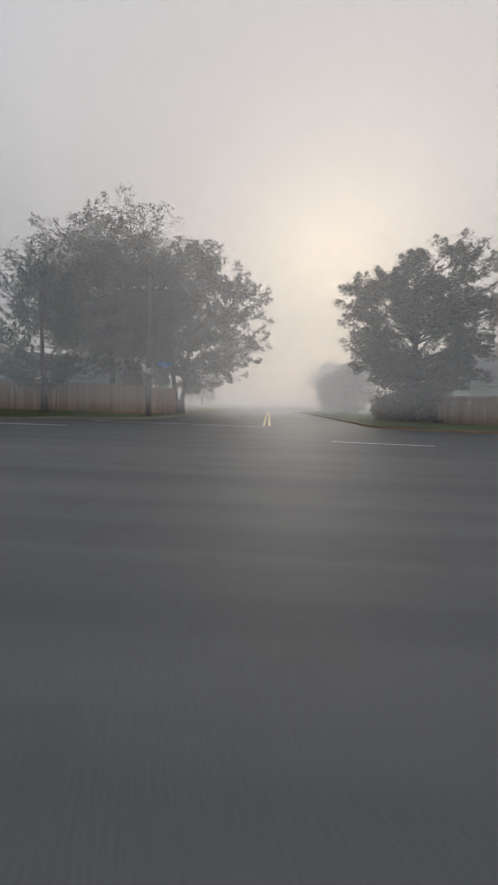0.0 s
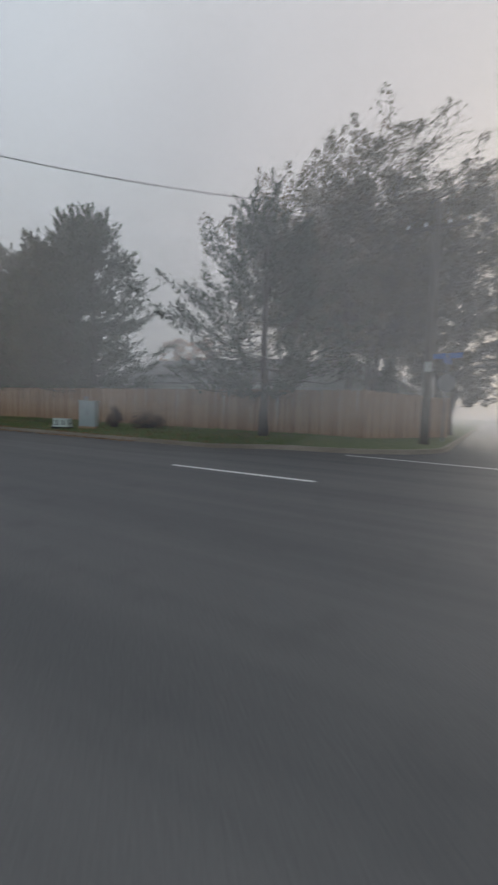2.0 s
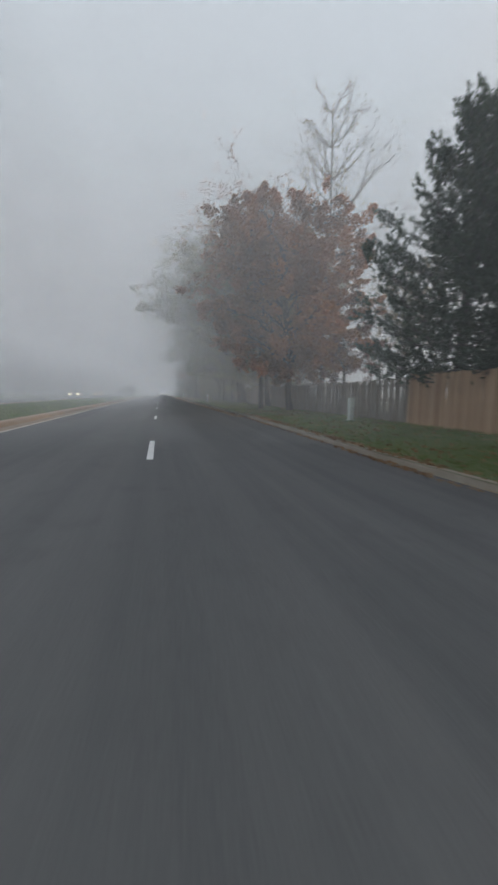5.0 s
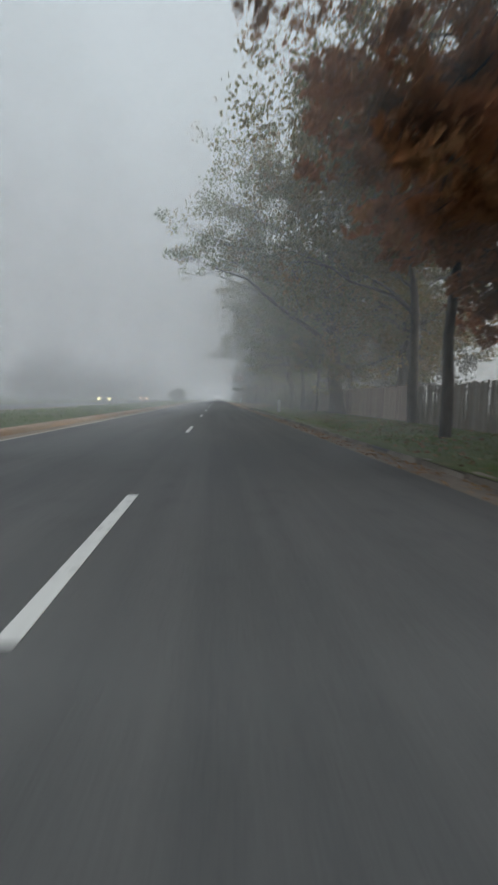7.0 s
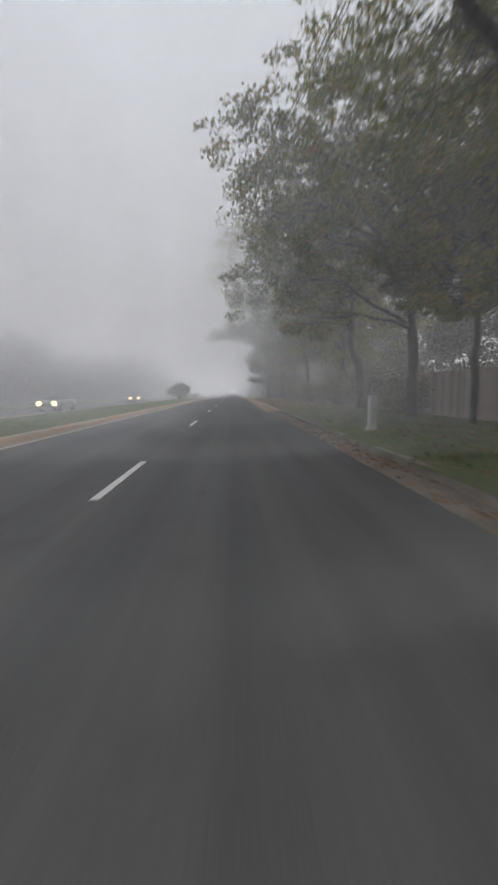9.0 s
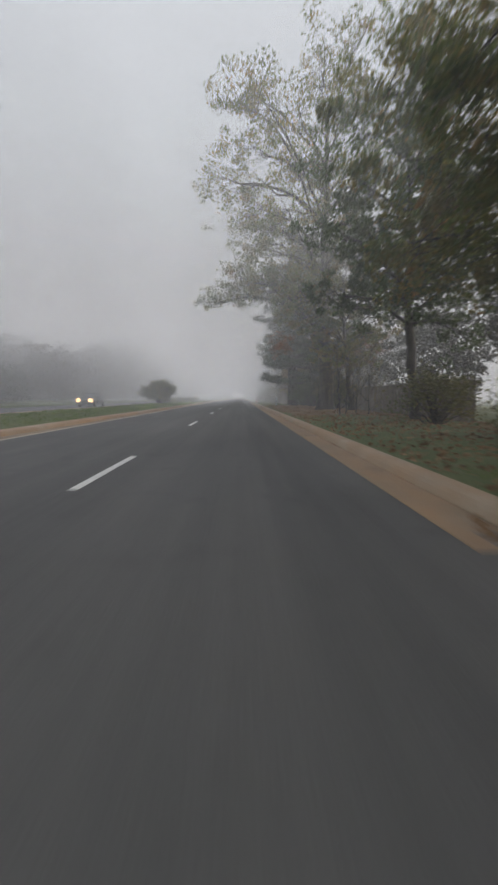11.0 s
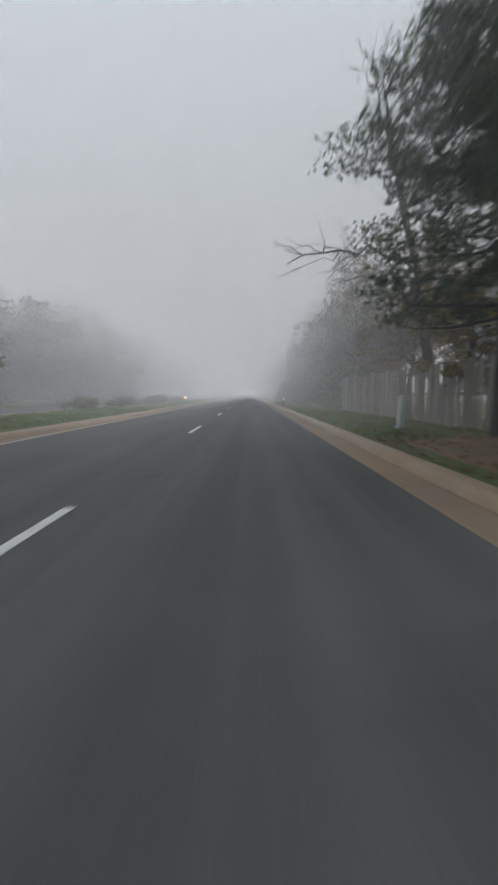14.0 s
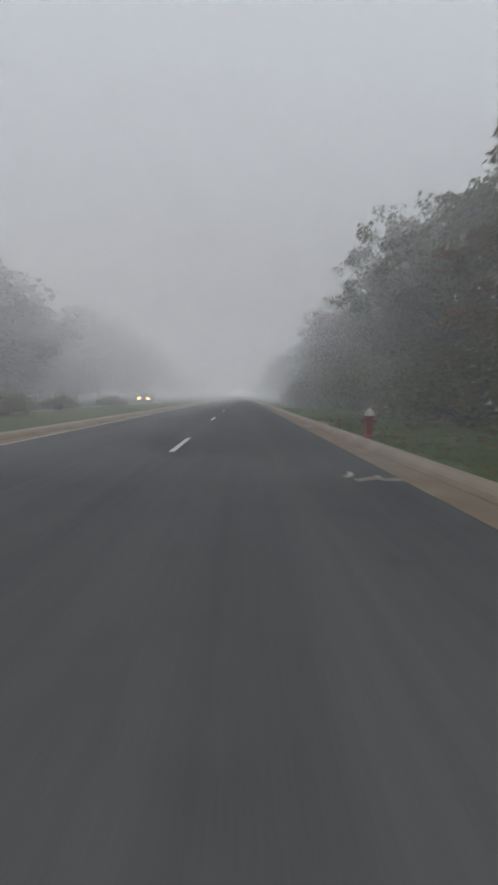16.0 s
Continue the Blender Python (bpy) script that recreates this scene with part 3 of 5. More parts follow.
def cedar(name, label, x, y, z, h, r, seed, trunk_r=0.2, low=0.16, rows=18, ring=7, power=0.9, gaps=0.08, rise=0.3, fill=1.0, needle=0.2):
    """A cedar: straight trunk and upswept limbs, each of which ends in pointed plumes of scale leaves."""
    rng = np.random.default_rng(seed)
    tree = tagged(empty(name, x, y, z), label, "tree")
    wood, twigs = Tubes(7), Tubes(3)
    top = np.array([rng.normal() * 0.02 * h, rng.normal() * 0.02 * h, h])
    pts = bend((0, 0, -0.2), top, rng, 10, 0, 0.015)
    rad = trunk_r * (1 - np.linspace(0, 1, 10)) ** 0.85 + 0.02
    rad[0] *= 1.3
    wood.add(pts, rad, 10)
    at, way = [], []

    def plume(a, b, wide, n):
        """Leaves along a stem from a to b, drawn in to a point at b."""
        d = (b - a) / (np.linalg.norm(b - a) + 1e-6)
        run = rng.uniform(0.0, 1.06, (n, 1)) ** 0.8
        at.append(a + (b - a) * run + rng.normal(size=(n, 3)) * np.array([1, 1, 0.8]) * wide * (1.08 - run))
        way.append(rng.normal(size=(n, 3)) * 0.55 + d + np.array([0, 0, 0.35]))

    for k in range(rows):
        u = max(0.0, (k + rng.uniform(-0.3, 0.3)) / rows)
        axis = pts[0] + (pts[-1] - pts[0]) * (low + (0.95 - low) * u)
        reach = r * min(1.0, (1.03 - u) ** power) * (0.7 + 0.3 * min(1.0, u * 4))
        for j in range(ring):
            if rng.uniform() < gaps:
                continue
            ph = k * 1.9 + j * 2 * math.pi / ring + rng.uniform(-0.4, 0.4)
            ln = reach * rng.uniform(0.62, 1.15) + 0.25
            steep = rise * (0.5 + 2.6 * u * u) * rng.uniform(0.7, 1.4) + 0.25 * u
            tip = axis + np.array([math.cos(ph) * ln, math.sin(ph) * ln, ln * steep])
            limb = bend(axis, tip, rng, 6, -0.12, 0.08)
            wood.add(limb, np.linspace(max(0.018, trunk_r * 0.22 * (1 - u)), 0.01, 6), 5)
            plume(limb[3], limb[5] + (limb[5] - limb[4]) * 0.45, 0.13 + 0.05 * ln, int(fill * (22 + 12 * ln)))
            for c in range(5 + int(ln)):
                f = rng.uniform(0.8, 4.8)
                q = limb[int(f)] + (limb[int(f) + 1] - limb[int(f)]) * (f % 1)
                side = np.array([-math.sin(ph), math.cos(ph), 0]) * rng.choice((-1, 1))
                e = q + ((tip - axis) / ln * 0.6 + side * rng.uniform(0.3, 0.9) + np.array([0, 0, rng.uniform(0.15, 0.75)])) * (0.35 + 0.20 * ln) * rng.uniform(0.6, 1.2)
                twigs.add(np.array([q, (q + e) / 2 + rng.normal(size=3) * 0.03, e]), [0.013, 0.009, 0.004])
                plume(q, e, 0.10 + 0.028 * ln, int(fill * 30))
    plume(top - np.array([0, 0, 1.4]), top + np.array([0, 0, 0.5]), 0.22, 80)
    part("trunk", wood.mesh("trunk", BARK), BARK, tree)
    tagged(part("twig_mass", twigs.mesh("twig_mass", BARK), BARK, tree), kind="stuff")
    part("crown", leaf_mesh("crown", np.concatenate(at), np.concatenate(way), needle, needle * 0.42, CEDAR_NEEDLES, rng), CEDAR_NEEDLES, tree)
    return tree


def bare_tree(name, label, x, y, z, h, r, seed, bark, trunk_r=0.16, limbs=14, leaves=None, per=5, fork=0.3, lean=(0.0, 0.0), leaf=0.14):
    """A leafless or thinly leaved tree: trunk, rising limbs, and three orders of twigs."""
    rng = np.random.default_rng(seed)
    tree = tagged(empty(name, x, y, z), label, "tree")
    wood, twigs = Tubes(7), Tubes(3)
    pts = bend((0, 0, -0.2), (lean[0] + rng.normal() * 0.03 * h, lean[1] + rng.normal() * 0.03 * h, h), rng, 10, 0, 0.04)
    rad = trunk_r * (1 - np.linspace(0, 1, 10)) ** 0.9 + 0.012
    wood.add(pts, rad, 8)
    at, way = [], []
    for k in range(limbs):
        u = fork + (0.95 - fork) * k / limbs
        i = min(9, int(u * 9.99))
        ph = k * 2.4 + rng.uniform(-0.4, 0.4)
        ln = r * (1.15 - u) / (1.15 - fork) * rng.uniform(0.75, 1.2)
        tip = pts[i] + np.array([math.cos(ph) * ln, math.sin(ph) * ln, ln * rng.uniform(0.6, 1.3)])
        limb = bend(pts[i], tip, rng, 7, -0.08, 0.10)
        wood.add(limb, np.linspace(rad[i] * 0.6 + 0.01, 0.01, 7), 6)
        for c in range(7):
            s = limb[rng.integers(2, 7)]
            d = (tip - pts[i]) / (ln + 0.01) + rng.normal(size=3) * 0.55
            e = s + d * ln * rng.uniform(0.2, 0.42)
            tw = bend(s, e, rng, 4, 0.03, 0.15)
            twigs.add(tw, np.linspace(min(0.018, 0.3 * trunk_r), 0.004, 4))
            for g in range(3):
                e2 = tw[2] + (d + rng.normal(size=3) * 0.7) * ln * 0.16
                twigs.add(np.array([tw[2], (tw[2] + e2) / 2 + rng.normal(size=3) * 0.03, e2]), [min(0.009, 0.15 * trunk_r), min(0.007, 0.1 * trunk_r), 0.003])
                if leaves:
                    m = rng.integers(1, per + 1)
                    at.append(e2 + rng.normal(size=(m, 3)) * 0.16)
                    way.append(rng.normal(size=(m, 3)) + np.array([0, 0, -0.6]))
    part("trunk", wood.mesh("trunk", bark), bark, tree)
    tagged(part("twig_mass", twigs.mesh("twig_mass", bark), bark, tree), kind="stuff")
    if leaves:
        part("crown", leaf_mesh("crown", np.concatenate(at), np.concatenate(way), leaf, leaf * 0.62, leaves, rng), leaves, tree)
    return tree


def shrub(name, label, x, y, z, h, r, seed, leaves, n=40, per=60, leaf=0.07, flat=1.0, group=""):
    """A shrub: stems from the ground to many small clumps of leaves over an uneven dome."""
    rng = np.random.default_rng(seed)
    bush = tagged(empty(name, x, y, z), label, "shrub", group)
    stems = Tubes(5)
    at, way = [], []
    for k in range(n):
        ct = rng.uniform(0.02, 1)
        ph = k * 2.4
        st = math.sqrt(1 - ct * ct)
        d = np.array([math.cos(ph) * st * r, math.sin(ph) * st * r * flat, h * (0.16 + 0.84 * ct)]) * rng.uniform(0.72, 1.02)
        stems.add(bend((rng.normal() * 0.1, rng.normal() * 0.1, -0.05), d, rng, 5, 0.08, 0.1), np.linspace(0.025, 0.006, 5))
        m = int(per * rng.uniform(0.7, 1.3))
        at.append(d * rng.uniform(0.75, 1.0, (m, 1)) + rng.normal(size=(m, 3)) * min(r, h) * 0.17)
        way.append(rng.normal(size=(m, 3)) + d / (np.linalg.norm(d) + 1e-6) * 0.6)
    at = np.concatenate(at)
    at[:, 2] = np.maximum(at[:, 2], 0.04)
    tagged(part("stem_mass", stems.mesh("stem_mass", BARK), BARK, bush), kind="stuff")
    part("foliage", leaf_mesh("foliage", at, np.concatenate(way), leaf, leaf * 0.6, leaves, rng), leaves, bush)
    return bush


# ---- ground, roads and kerbs ----
def edge_x(y):
    """The kerb line along the carriageway's outer side."""
    return float(np.interp(y, [-9.3, 6, 20, 32], [5.25, 5.1, 4.9, 4.8]))


def camber(x, y):
    """How far the carriageway falls away towards the kerb near the corner."""
    along = min(1.0, max(0.0, (y + 9.3) / 3.0)) * min(1.0, max(0.0, (27.0 - y) / 14.0))
    return -0.030 * min(5.0, max(0.0, x)) * along * min(1.0, max(0.0, (9.4 - x) / 3.6))


def verge_height(d):
    return 0.13 + 0.17 * min(1.0, max(0.0, (d - 0.3) / 3.2)) + 0.10 * min(1.0, max(0.0, (d - 6) / 20))


def patch(name, label, outline, step, height, material):
    """A raised area of ground inside a closed outline, with an uneven surface."""
    from mathutils import geometry
    pts = [Vector(p) for p in outline]
    xs, ys = [p.x for p in pts], [p.y for p in pts]
    rng = np.random.default_rng(5)
    loose = []
    gx = sorted(set(step[0]))
    for xx in gx:
        for yy in step[1]:
            if min(xs) < xx < max(xs) and min(ys) < yy < max(ys):
                loose.append(Vector((xx + rng.uniform(-0.1, 0.1), yy + rng.uniform(-0.3, 0.3))))
    n = len(pts)
    edges = [(i, (i + 1) % n) for i in range(n)]
    vs, _, fs, *_ = geometry.delaunay_2d_cdt(pts + loose, edges, [], 1, 1e-4)
    me = bpy.data.meshes.new(name)
    me.from_pydata([(v.x, v.y, height(v.x, v.y)) for v in vs], [], [list(f) for f in fs])
    me.materials.append(material)
    for p in me.polygons:
        p.use_smooth = True
    return tagged(new(name, me), label, "ground", kind="structure")


def sweep(name, label, line, profile, material, inside=1):
    """Sweeps a cross-section of (offset, height) pairs along a line on the ground; offsets go to the line's right when inside is 1."""
    line = np.asarray(line, float)
    d = np.gradient(line, axis=0)
    d /= np.linalg.norm(d, axis=1)[:, None]
    nrm = np.stack([d[:, 1], -d[:, 0]], 1) * inside
    prof = np.asarray(profile, float)
    m, k = len(line), len(prof)
    v = np.zeros((m, k, 3))
    v[:, :, :2] = line[:, None] + nrm[:, None] * prof[None, :, :1]
    v[:, :, 2] = prof[None, :, 1]
    v[:, :, 2] += np.array([[camber(a[0], a[1]) for a in row] for row in v])
    i, j = np.meshgrid(np.arange(m - 1), np.arange(k - 1), indexing="ij")
    f = np.stack([i * k + j, (i + 1) * k + j, (i + 1) * k + j + 1, i * k + j + 1], -1).reshape(-1, 4)
    me = np_mesh(name, v.reshape(-1, 3), f, material, False)
    return tagged(new(name, me), label, "kerb", kind="structure")


ground = tagged(new("ground", np_mesh("ground", [(-3000, -3000, -0.30), (3000, -3000, -0.30), (3000, 3000, -0.30), (-3000, 3000, -0.30)], [(0, 1, 2, 3)], GRASS)),
                "dull green grassy ground reaching into the fog", "ground", kind="structure")

slabs = [(-90, 120, -26, -13.5), (-4.9, 0, -13.5, 27), (-4.9, 5.3, 27, 420), (-4.9, 5.3, -420, -26), (-19, -11, -13.5, 420), (-19, -11, -420, -26),
         (-11, -4.9, -13.5, 14), (-11, -4.9, -40, -26), (5.3, 9.6, -13.5, -9.2), (5.3, 9.6, -30.3, -26)]
sv, sf = [], []
for x0, x1, y0, y1 in slabs:
    ys_ = np.linspace(y0, y1, max(2, int((y1 - y0) / 20)))
    for a, b in zip(ys_, ys_[1:]):
        q = len(sv)
        sv += [(x0, a, 0), (x1, a, 0), (x1, b, 0), (x0, b, 0)]
        sf.append((q, q + 1, q + 2, q + 3))
for a in np.arange(-13.5, 27, 0.9):
    for b in np.arange(0, 5.3, 1.0):
        q = len(sv)
        x1, y1 = min(5.3, b + 1.0), min(27.0, a + 0.9)
        sv += [(u, w, camber(u, w)) for u, w in ((b, a), (x1, a), (x1, y1), (b, y1))]
        sf.append((q, q + 1, q + 2, q + 3))
road = tagged(new("road", np_mesh("road", sv, sf, ASPHALT)), "dark grey worn asphalt road with faint patches", "road", kind="structure")


def arc(cx, cy, r, a0, a1, n=10):
    return [(cx + r * math.cos(radians(a0 + (a1 - a0) * i / n)), cy + r * math.sin(radians(a0 + (a1 - a0) * i / n))) for i in range(n + 1)]


y_along = [-9.3 + 3.0 * i for i in range(1, 80)] + [260, 300, 420]
edge_line = [(90, -13.5), (40, -13.5), (20, -13.5)] + arc(9.45, -9.3, 4.2, 270, 180) + [(edge_x(y), y) for y in y_along]
far_out = [5.2, 5.6, 6.2, 7, 8, 9.5, 12, 16, 24, 40, 60, 80]


def corner_distance(x, y):
    if x < 9.45 and y < -9.3:
        return 4.2 - math.hypot(x - 9.45, y + 9.3)
    return max(0.0, min(x - edge_x(y), y + 13.5))


verge = patch("verge_east", "grassy roadside verge strewn with fallen leaves", edge_line + [(90, 420)], (far_out, [-12.5 + 2.2 * i for i in range(95)] + [220, 260, 320, 380]),
              lambda x, y: verge_height(corner_distance(x, y)) + camber(x, y) + 0.02 * noise.noise((x * 0.9, y * 0.9, 0)) * min(1, corner_distance(x, y)), GRASS)
south_line = [(5.25, -420), (5.25, -60), (5.25, -30.2)] + arc(9.45, -30.2, 4.2, 180, 90) + [(20, -26), (40, -26), (90, -26)]
verge_south = patch("verge_south", "grassy roadside verge beside the side street", south_line + [(90, -420)], (far_out, [-29 - 3 * i for i in range(20)] + [-120, -200]),
                    lambda x, y: 0.13 + 0.15 * min(1, max(0, min(x - 5.25, -26 - y)) / 4), GRASS)
median_line = [(-4.9, 420), (-4.9, 200), (-4.9, 100), (-4.9, 40), (-4.9, 12)] + arc(-7.95, 12, 3.05, 0, -180, 12)[1:] + [(-11, 40), (-11, 100), (-11, 200), (-11, 420)]
median = patch("median", "grassy raised median between the carriageways", median_line, ([-10.4, -9.5, -8.5, -7.5, -6.5, -5.6], [9.5 + 2.5 * i for i in range(90)] + [240, 300, 360]),
               lambda x, y: 0.13 + 0.16 * max(0.0, min(1.0, min(x + 11, -4.9 - x, math.hypot(x + 7.95, min(0, y - 12)) and (3.05 - math.hypot(x + 7.95, y - 12)) if y < 12 else 9) / 1.8)), GRASS)
west = patch("verge_west", "grassy ground beyond the far carriageway", [(-19, -13.5), (-19, 420), (-120, 420), (-120, -13.5)], ([-20, -22, -26, -32, -45, -70], [10 * i for i in range(-1, 40)]),
             lambda x, y: 0.13 + 0.5 * min(1, max(0, -19.5 - x) / 14), GRASS)

KERB = [(0.0, -0.05), (0.0, 0.09), (0.025, 0.125), (0.06, 0.14), (0.16, 0.14), (0.185, 0.125), (0.19, 0.02)]
GUTTER = [(-0.80, 0.004), (-0.78, 0.010), (-0.5, 0.006), (-0.262, 0.012)]
ROLLED = [(-0.26, -0.02), (-0.255, 0.03), (-0.225, 0.10), (-0.185, 0.145), (-0.135, 0.166), (-0.05, 0.170), (0.08, 0.168), (0.125, 0.150), (0.13, 0.02)]


def dense(line, step=1.0):
    out = [line[0]]
    for a, b in zip(line, line[1:]):
        n = max(1, int(math.hypot(b[0] - a[0], b[1] - a[1]) / step))
        out += [(a[0] + (b[0] - a[0]) * i / n, a[1] + (b[1] - a[1]) * i / n) for i in range(1, n + 1)]
    return out


near_line = [p for p in edge_line if p[1] <= 27]
far_line = [(edge_x(27), 27.0)] + [p for p in edge_line if p[1] > 27.5]
kerb_corner = sweep("kerb_corner", "tan concrete kerb round the street corner", dense(near_line), KERB, PALE_CONCRETE, 1)
clay_line = [(edge_x(71), 71.0)] + [p for p in far_line if p[1] > 71.5]
kerb_east = sweep("kerb_east", "pale tan rolled concrete kerb along the verge", dense(clay_line, 2.0), ROLLED, KERB_CONCRETE, 1)
gutter_clay = sweep("gutter_clay", "brown concrete gutter stained with orange clay", dense(clay_line, 2.0), GUTTER, CLAY_CONCRETE, 1)
old_gutter = sweep("gutter_east", "grey-brown worn concrete gutter strewn with leaves", [(edge_x(y) + 0.05 * noise.noise((y * 0.3, 0, 3)), y) for y in np.arange(27, 71.6, 0.5)],
                   [(-0.58, 0.003), (-0.55, 0.008), (-0.3, 0.010), (-0.02, 0.008), (0.2, 0.006)], OLD_CONCRETE, 1)
old_kerb = tagged(empty("kerb_old", 4.8, 27, 0), "broken concrete kerb of separate worn stones", "kerb", kind="structure")
stone_rng = np.random.default_rng(77)
stones = []
for v in range(4):
    bm = box(0.0, 0.17, -0.70, 0.70, -0.1, 0.135, 0.02)
    for q in bm.verts:
        q.co += Vector(stone_rng.normal(size=3)) * 0.011
    stones.append(bm)
stone_data = [None] * 4
y0 = 27.2
while y0 < 70.2:
    if stone_rng.uniform() > 0.1:
        v = int(stone_rng.integers(4))
        st = part("kerb_stone", stones[v] if stone_data[v] is None else stone_data[v], OLD_CONCRETE, old_kerb)
        stone_data[v] = st.data
        st.matrix_basis = pose(edge_x(y0) - 4.8 + 0.025 * stone_rng.normal(), y0 + 0.72 - 27, -0.035 * stone_rng.uniform() ** 2, stone_rng.normal() * 0.7, stone_rng.normal() * 2.5, stone_rng.normal() * 1.3)
    y0 += 1.45
kerb_south = sweep("kerb_south", "tan concrete kerb round the opposite corner", dense(south_line), KERB, CONCRETE, 1)
kerb_median = sweep("kerb_median", "pale tan rolled concrete kerb along the median", dense(median_line, 2.0), ROLLED, KERB_CONCRETE, 1)
gutter_median = sweep("gutter_median", "brown concrete gutter beside the grassy median", dense(median_line, 2.0), [(-0.62, 0.004)] + GUTTER[2:], GUTTER_CONCRETE, 1)

# road paint: broken lane line, edge lines and the line across the side street's mouth
lane_line = tagged(empty("lane_line", 0, 0, 0), "broken white lane line painted on the asphalt", "lane line", kind="structure")
dash_mesh = None
for k in range(-4, 26):
    if k in (-2,):
        continue
    if dash_mesh is None:
        bm = box(-0.06, 0.06, 0, 3.05, 0.001, 0.006)
        d = part("dash", bm, WHITE_PAINT, lane_line)
        dash_mesh = d.data
    else:
        d = part("dash", dash_mesh, WHITE_PAINT, lane_line)
    d.matrix_basis = pose(0, 12.19 * k, 0)


def strip(name, label, line, width, material):
    ob = sweep(name, label, line, [(-width / 2, 0.004), (-width / 2 + 0.005, 0.006), (width / 2 - 0.005, 0.006), (width / 2, 0.004)], material)
    return tagged(ob, category="road marking")


strip("edge_line_median", "cream painted edge line beside the median", dense([(-4.2, 9), (-4.2, 300)], 4), 0.11, CREAM_PAINT)
strip("edge_line_mouth", "white edge line across the side street's mouth", dense([(5.0, -11.2), (4.1, -20.2)], 1), 0.12, WHITE_PAINT)
strip("lane_dash", "single white lane dash before the junction", dense([(-3.65, -25.2), (-3.25, -22.2)], 1), 0.12, WHITE_PAINT)
strip("gutter_edge", "thin worn concrete edging strip by the kerb", [(4.74 + 0.015 * math.sin(y * 1.7), y) for y in np.arange(-10.5, 9.0, 0.5)], 0.07, OLD_CONCRETE)
strip("street_line", "yellow centre line of the side street", dense([(5.4, -20.3), (60, -20.3)], 2), 0.10, YELLOW_PAINT)
strip("street_line", "yellow centre line of the side street", dense([(5.4, -20.0), (60, -20.0)], 2), 0.10, YELLOW_PAINT)


# ---- fences ----
def fence(name, label, line, height, material, seed, gap=0.0, ragged=0.02, post_step=2.44, width=0.14, tilt=0.6, base=0.27):
    """A board fence along a line: posts and rails behind, each board on its own."""
    rng = np.random.default_rng(seed)
    thing = tagged(empty(name, line[0][0], line[0][1], 0), label, "fence")
    o = Vector((line[0][0], line[0][1], 0))
    boards = []
    for v in range(3):
        bm = bmesh.new()
        w = width / 2 - 0.003
        out = [(-w, 0), (w, 0), (w, height - 0.03), (w - 0.03, height), (-w + 0.03, height), (-w, height - 0.03)]
        lo = [bm.verts.new((a, -0.009, b)) for a, b in out]
        hi = [bm.verts.new((a + 0.0, 0.009, b)) for a, b in out]
        bm.faces.new(lo)
        bm.faces.new(hi[::-1])
        for i in range(6):
            bm.faces.new((lo[i], hi[i], hi[(i + 1) % 6], lo[(i + 1) % 6]))
        me = bpy.data.meshes.new("board")
        bm.to_mesh(me)
        bm.free()
        me.materials.append(material)
        boards.append(me)
    post_mesh = None
    for a, b in zip(line, line[1:]):
        a, b = Vector((*a, 0)), Vector((*b, 0))
        ln, ang = (b - a).length, math.degrees(math.atan2(b.y - a.y, b.x - a.x))
        d = (b - a).normalized()
        nrm = Vector((-d.y, d.x, 0))
        n = int(ln / (width + gap))
        for i in range(n):
            p = a + d * (i + 0.5) * ln / n - o
            ob = part("board", boards[rng.integers(3)], material, thing)
            ob.matrix_basis = pose(p.x, p.y, base - 0.05 + rng.normal() * ragged, rng.normal() * tilt * 0.4, rng.normal() * tilt, ang)
        for k in range(int(ln / post_step) + 1):
            p = a + d * min(ln, k * post_step) - nrm * 0.10 - o
            if post_mesh is None:
                post_mesh = part("post", box(-0.05, 0.05, -0.05, 0.05, 0, height - 0.05, 0.006), material, thing)
                post_mesh.matrix_basis = pose(p.x, p.y, base - 0.1, 0, 0, ang)
            else:
                part("post", post_mesh.data, material, thing).matrix_basis = pose(p.x, p.y, base - 0.1, 0, 0, ang)
        for zz in (0.3, height / 2, height - 0.3):
            m = a + d * ln / 2 - nrm * 0.03 - o
            part("rail", box(-ln / 2, ln / 2, -0.019, 0.019, zz - 0.045, zz + 0.045), material, thing).matrix_basis = pose(m.x, m.y, base, 0, 0, ang)
    return thing


fence("board_fence", "tall new tan cedar board fence at the corner", [(16.5, -12.9), (9.5, -10.5), (9.3, 2.0), (9.15, 18.5)], 1.88, NEW_WOOD, 1)
fence("board_fence", "tan board fence beyond the side street", [(24.0, -32.2), (13.0, -31.9), (10.2, -34.2), (10.0, -50.0)], 1.88, NEW_WOOD, 6)
fence("old_fence", "weathered grey-brown board fence behind the verge", [(9.2, 18.75), (9.6, 34), (10.2, 42)], 1.75, OLD_WOOD, 2, 0.02, 0.03, tilt=1.2)
fence("pink_fence", "pinkish weathered board fence behind the oaks", [(10.2, 42.2), (10.0, 62), (9.9, 72)], 1.8, PINK_WOOD, 3, 0.01, 0.02)
fence("grey_fence", "grey weathered board fence under the trees", [(11.0, 84), (11.0, 118)], 1.8, OLD_WOOD, 4, 0.01, 0.03)
fence("ragged_fence", "ragged leaning pale picket fence with gaps", [(8.2, 119.0), (7.8, 135.3)], 2.05, PALE_WOOD, 5, 0.03, 0.05, tilt=2.2)


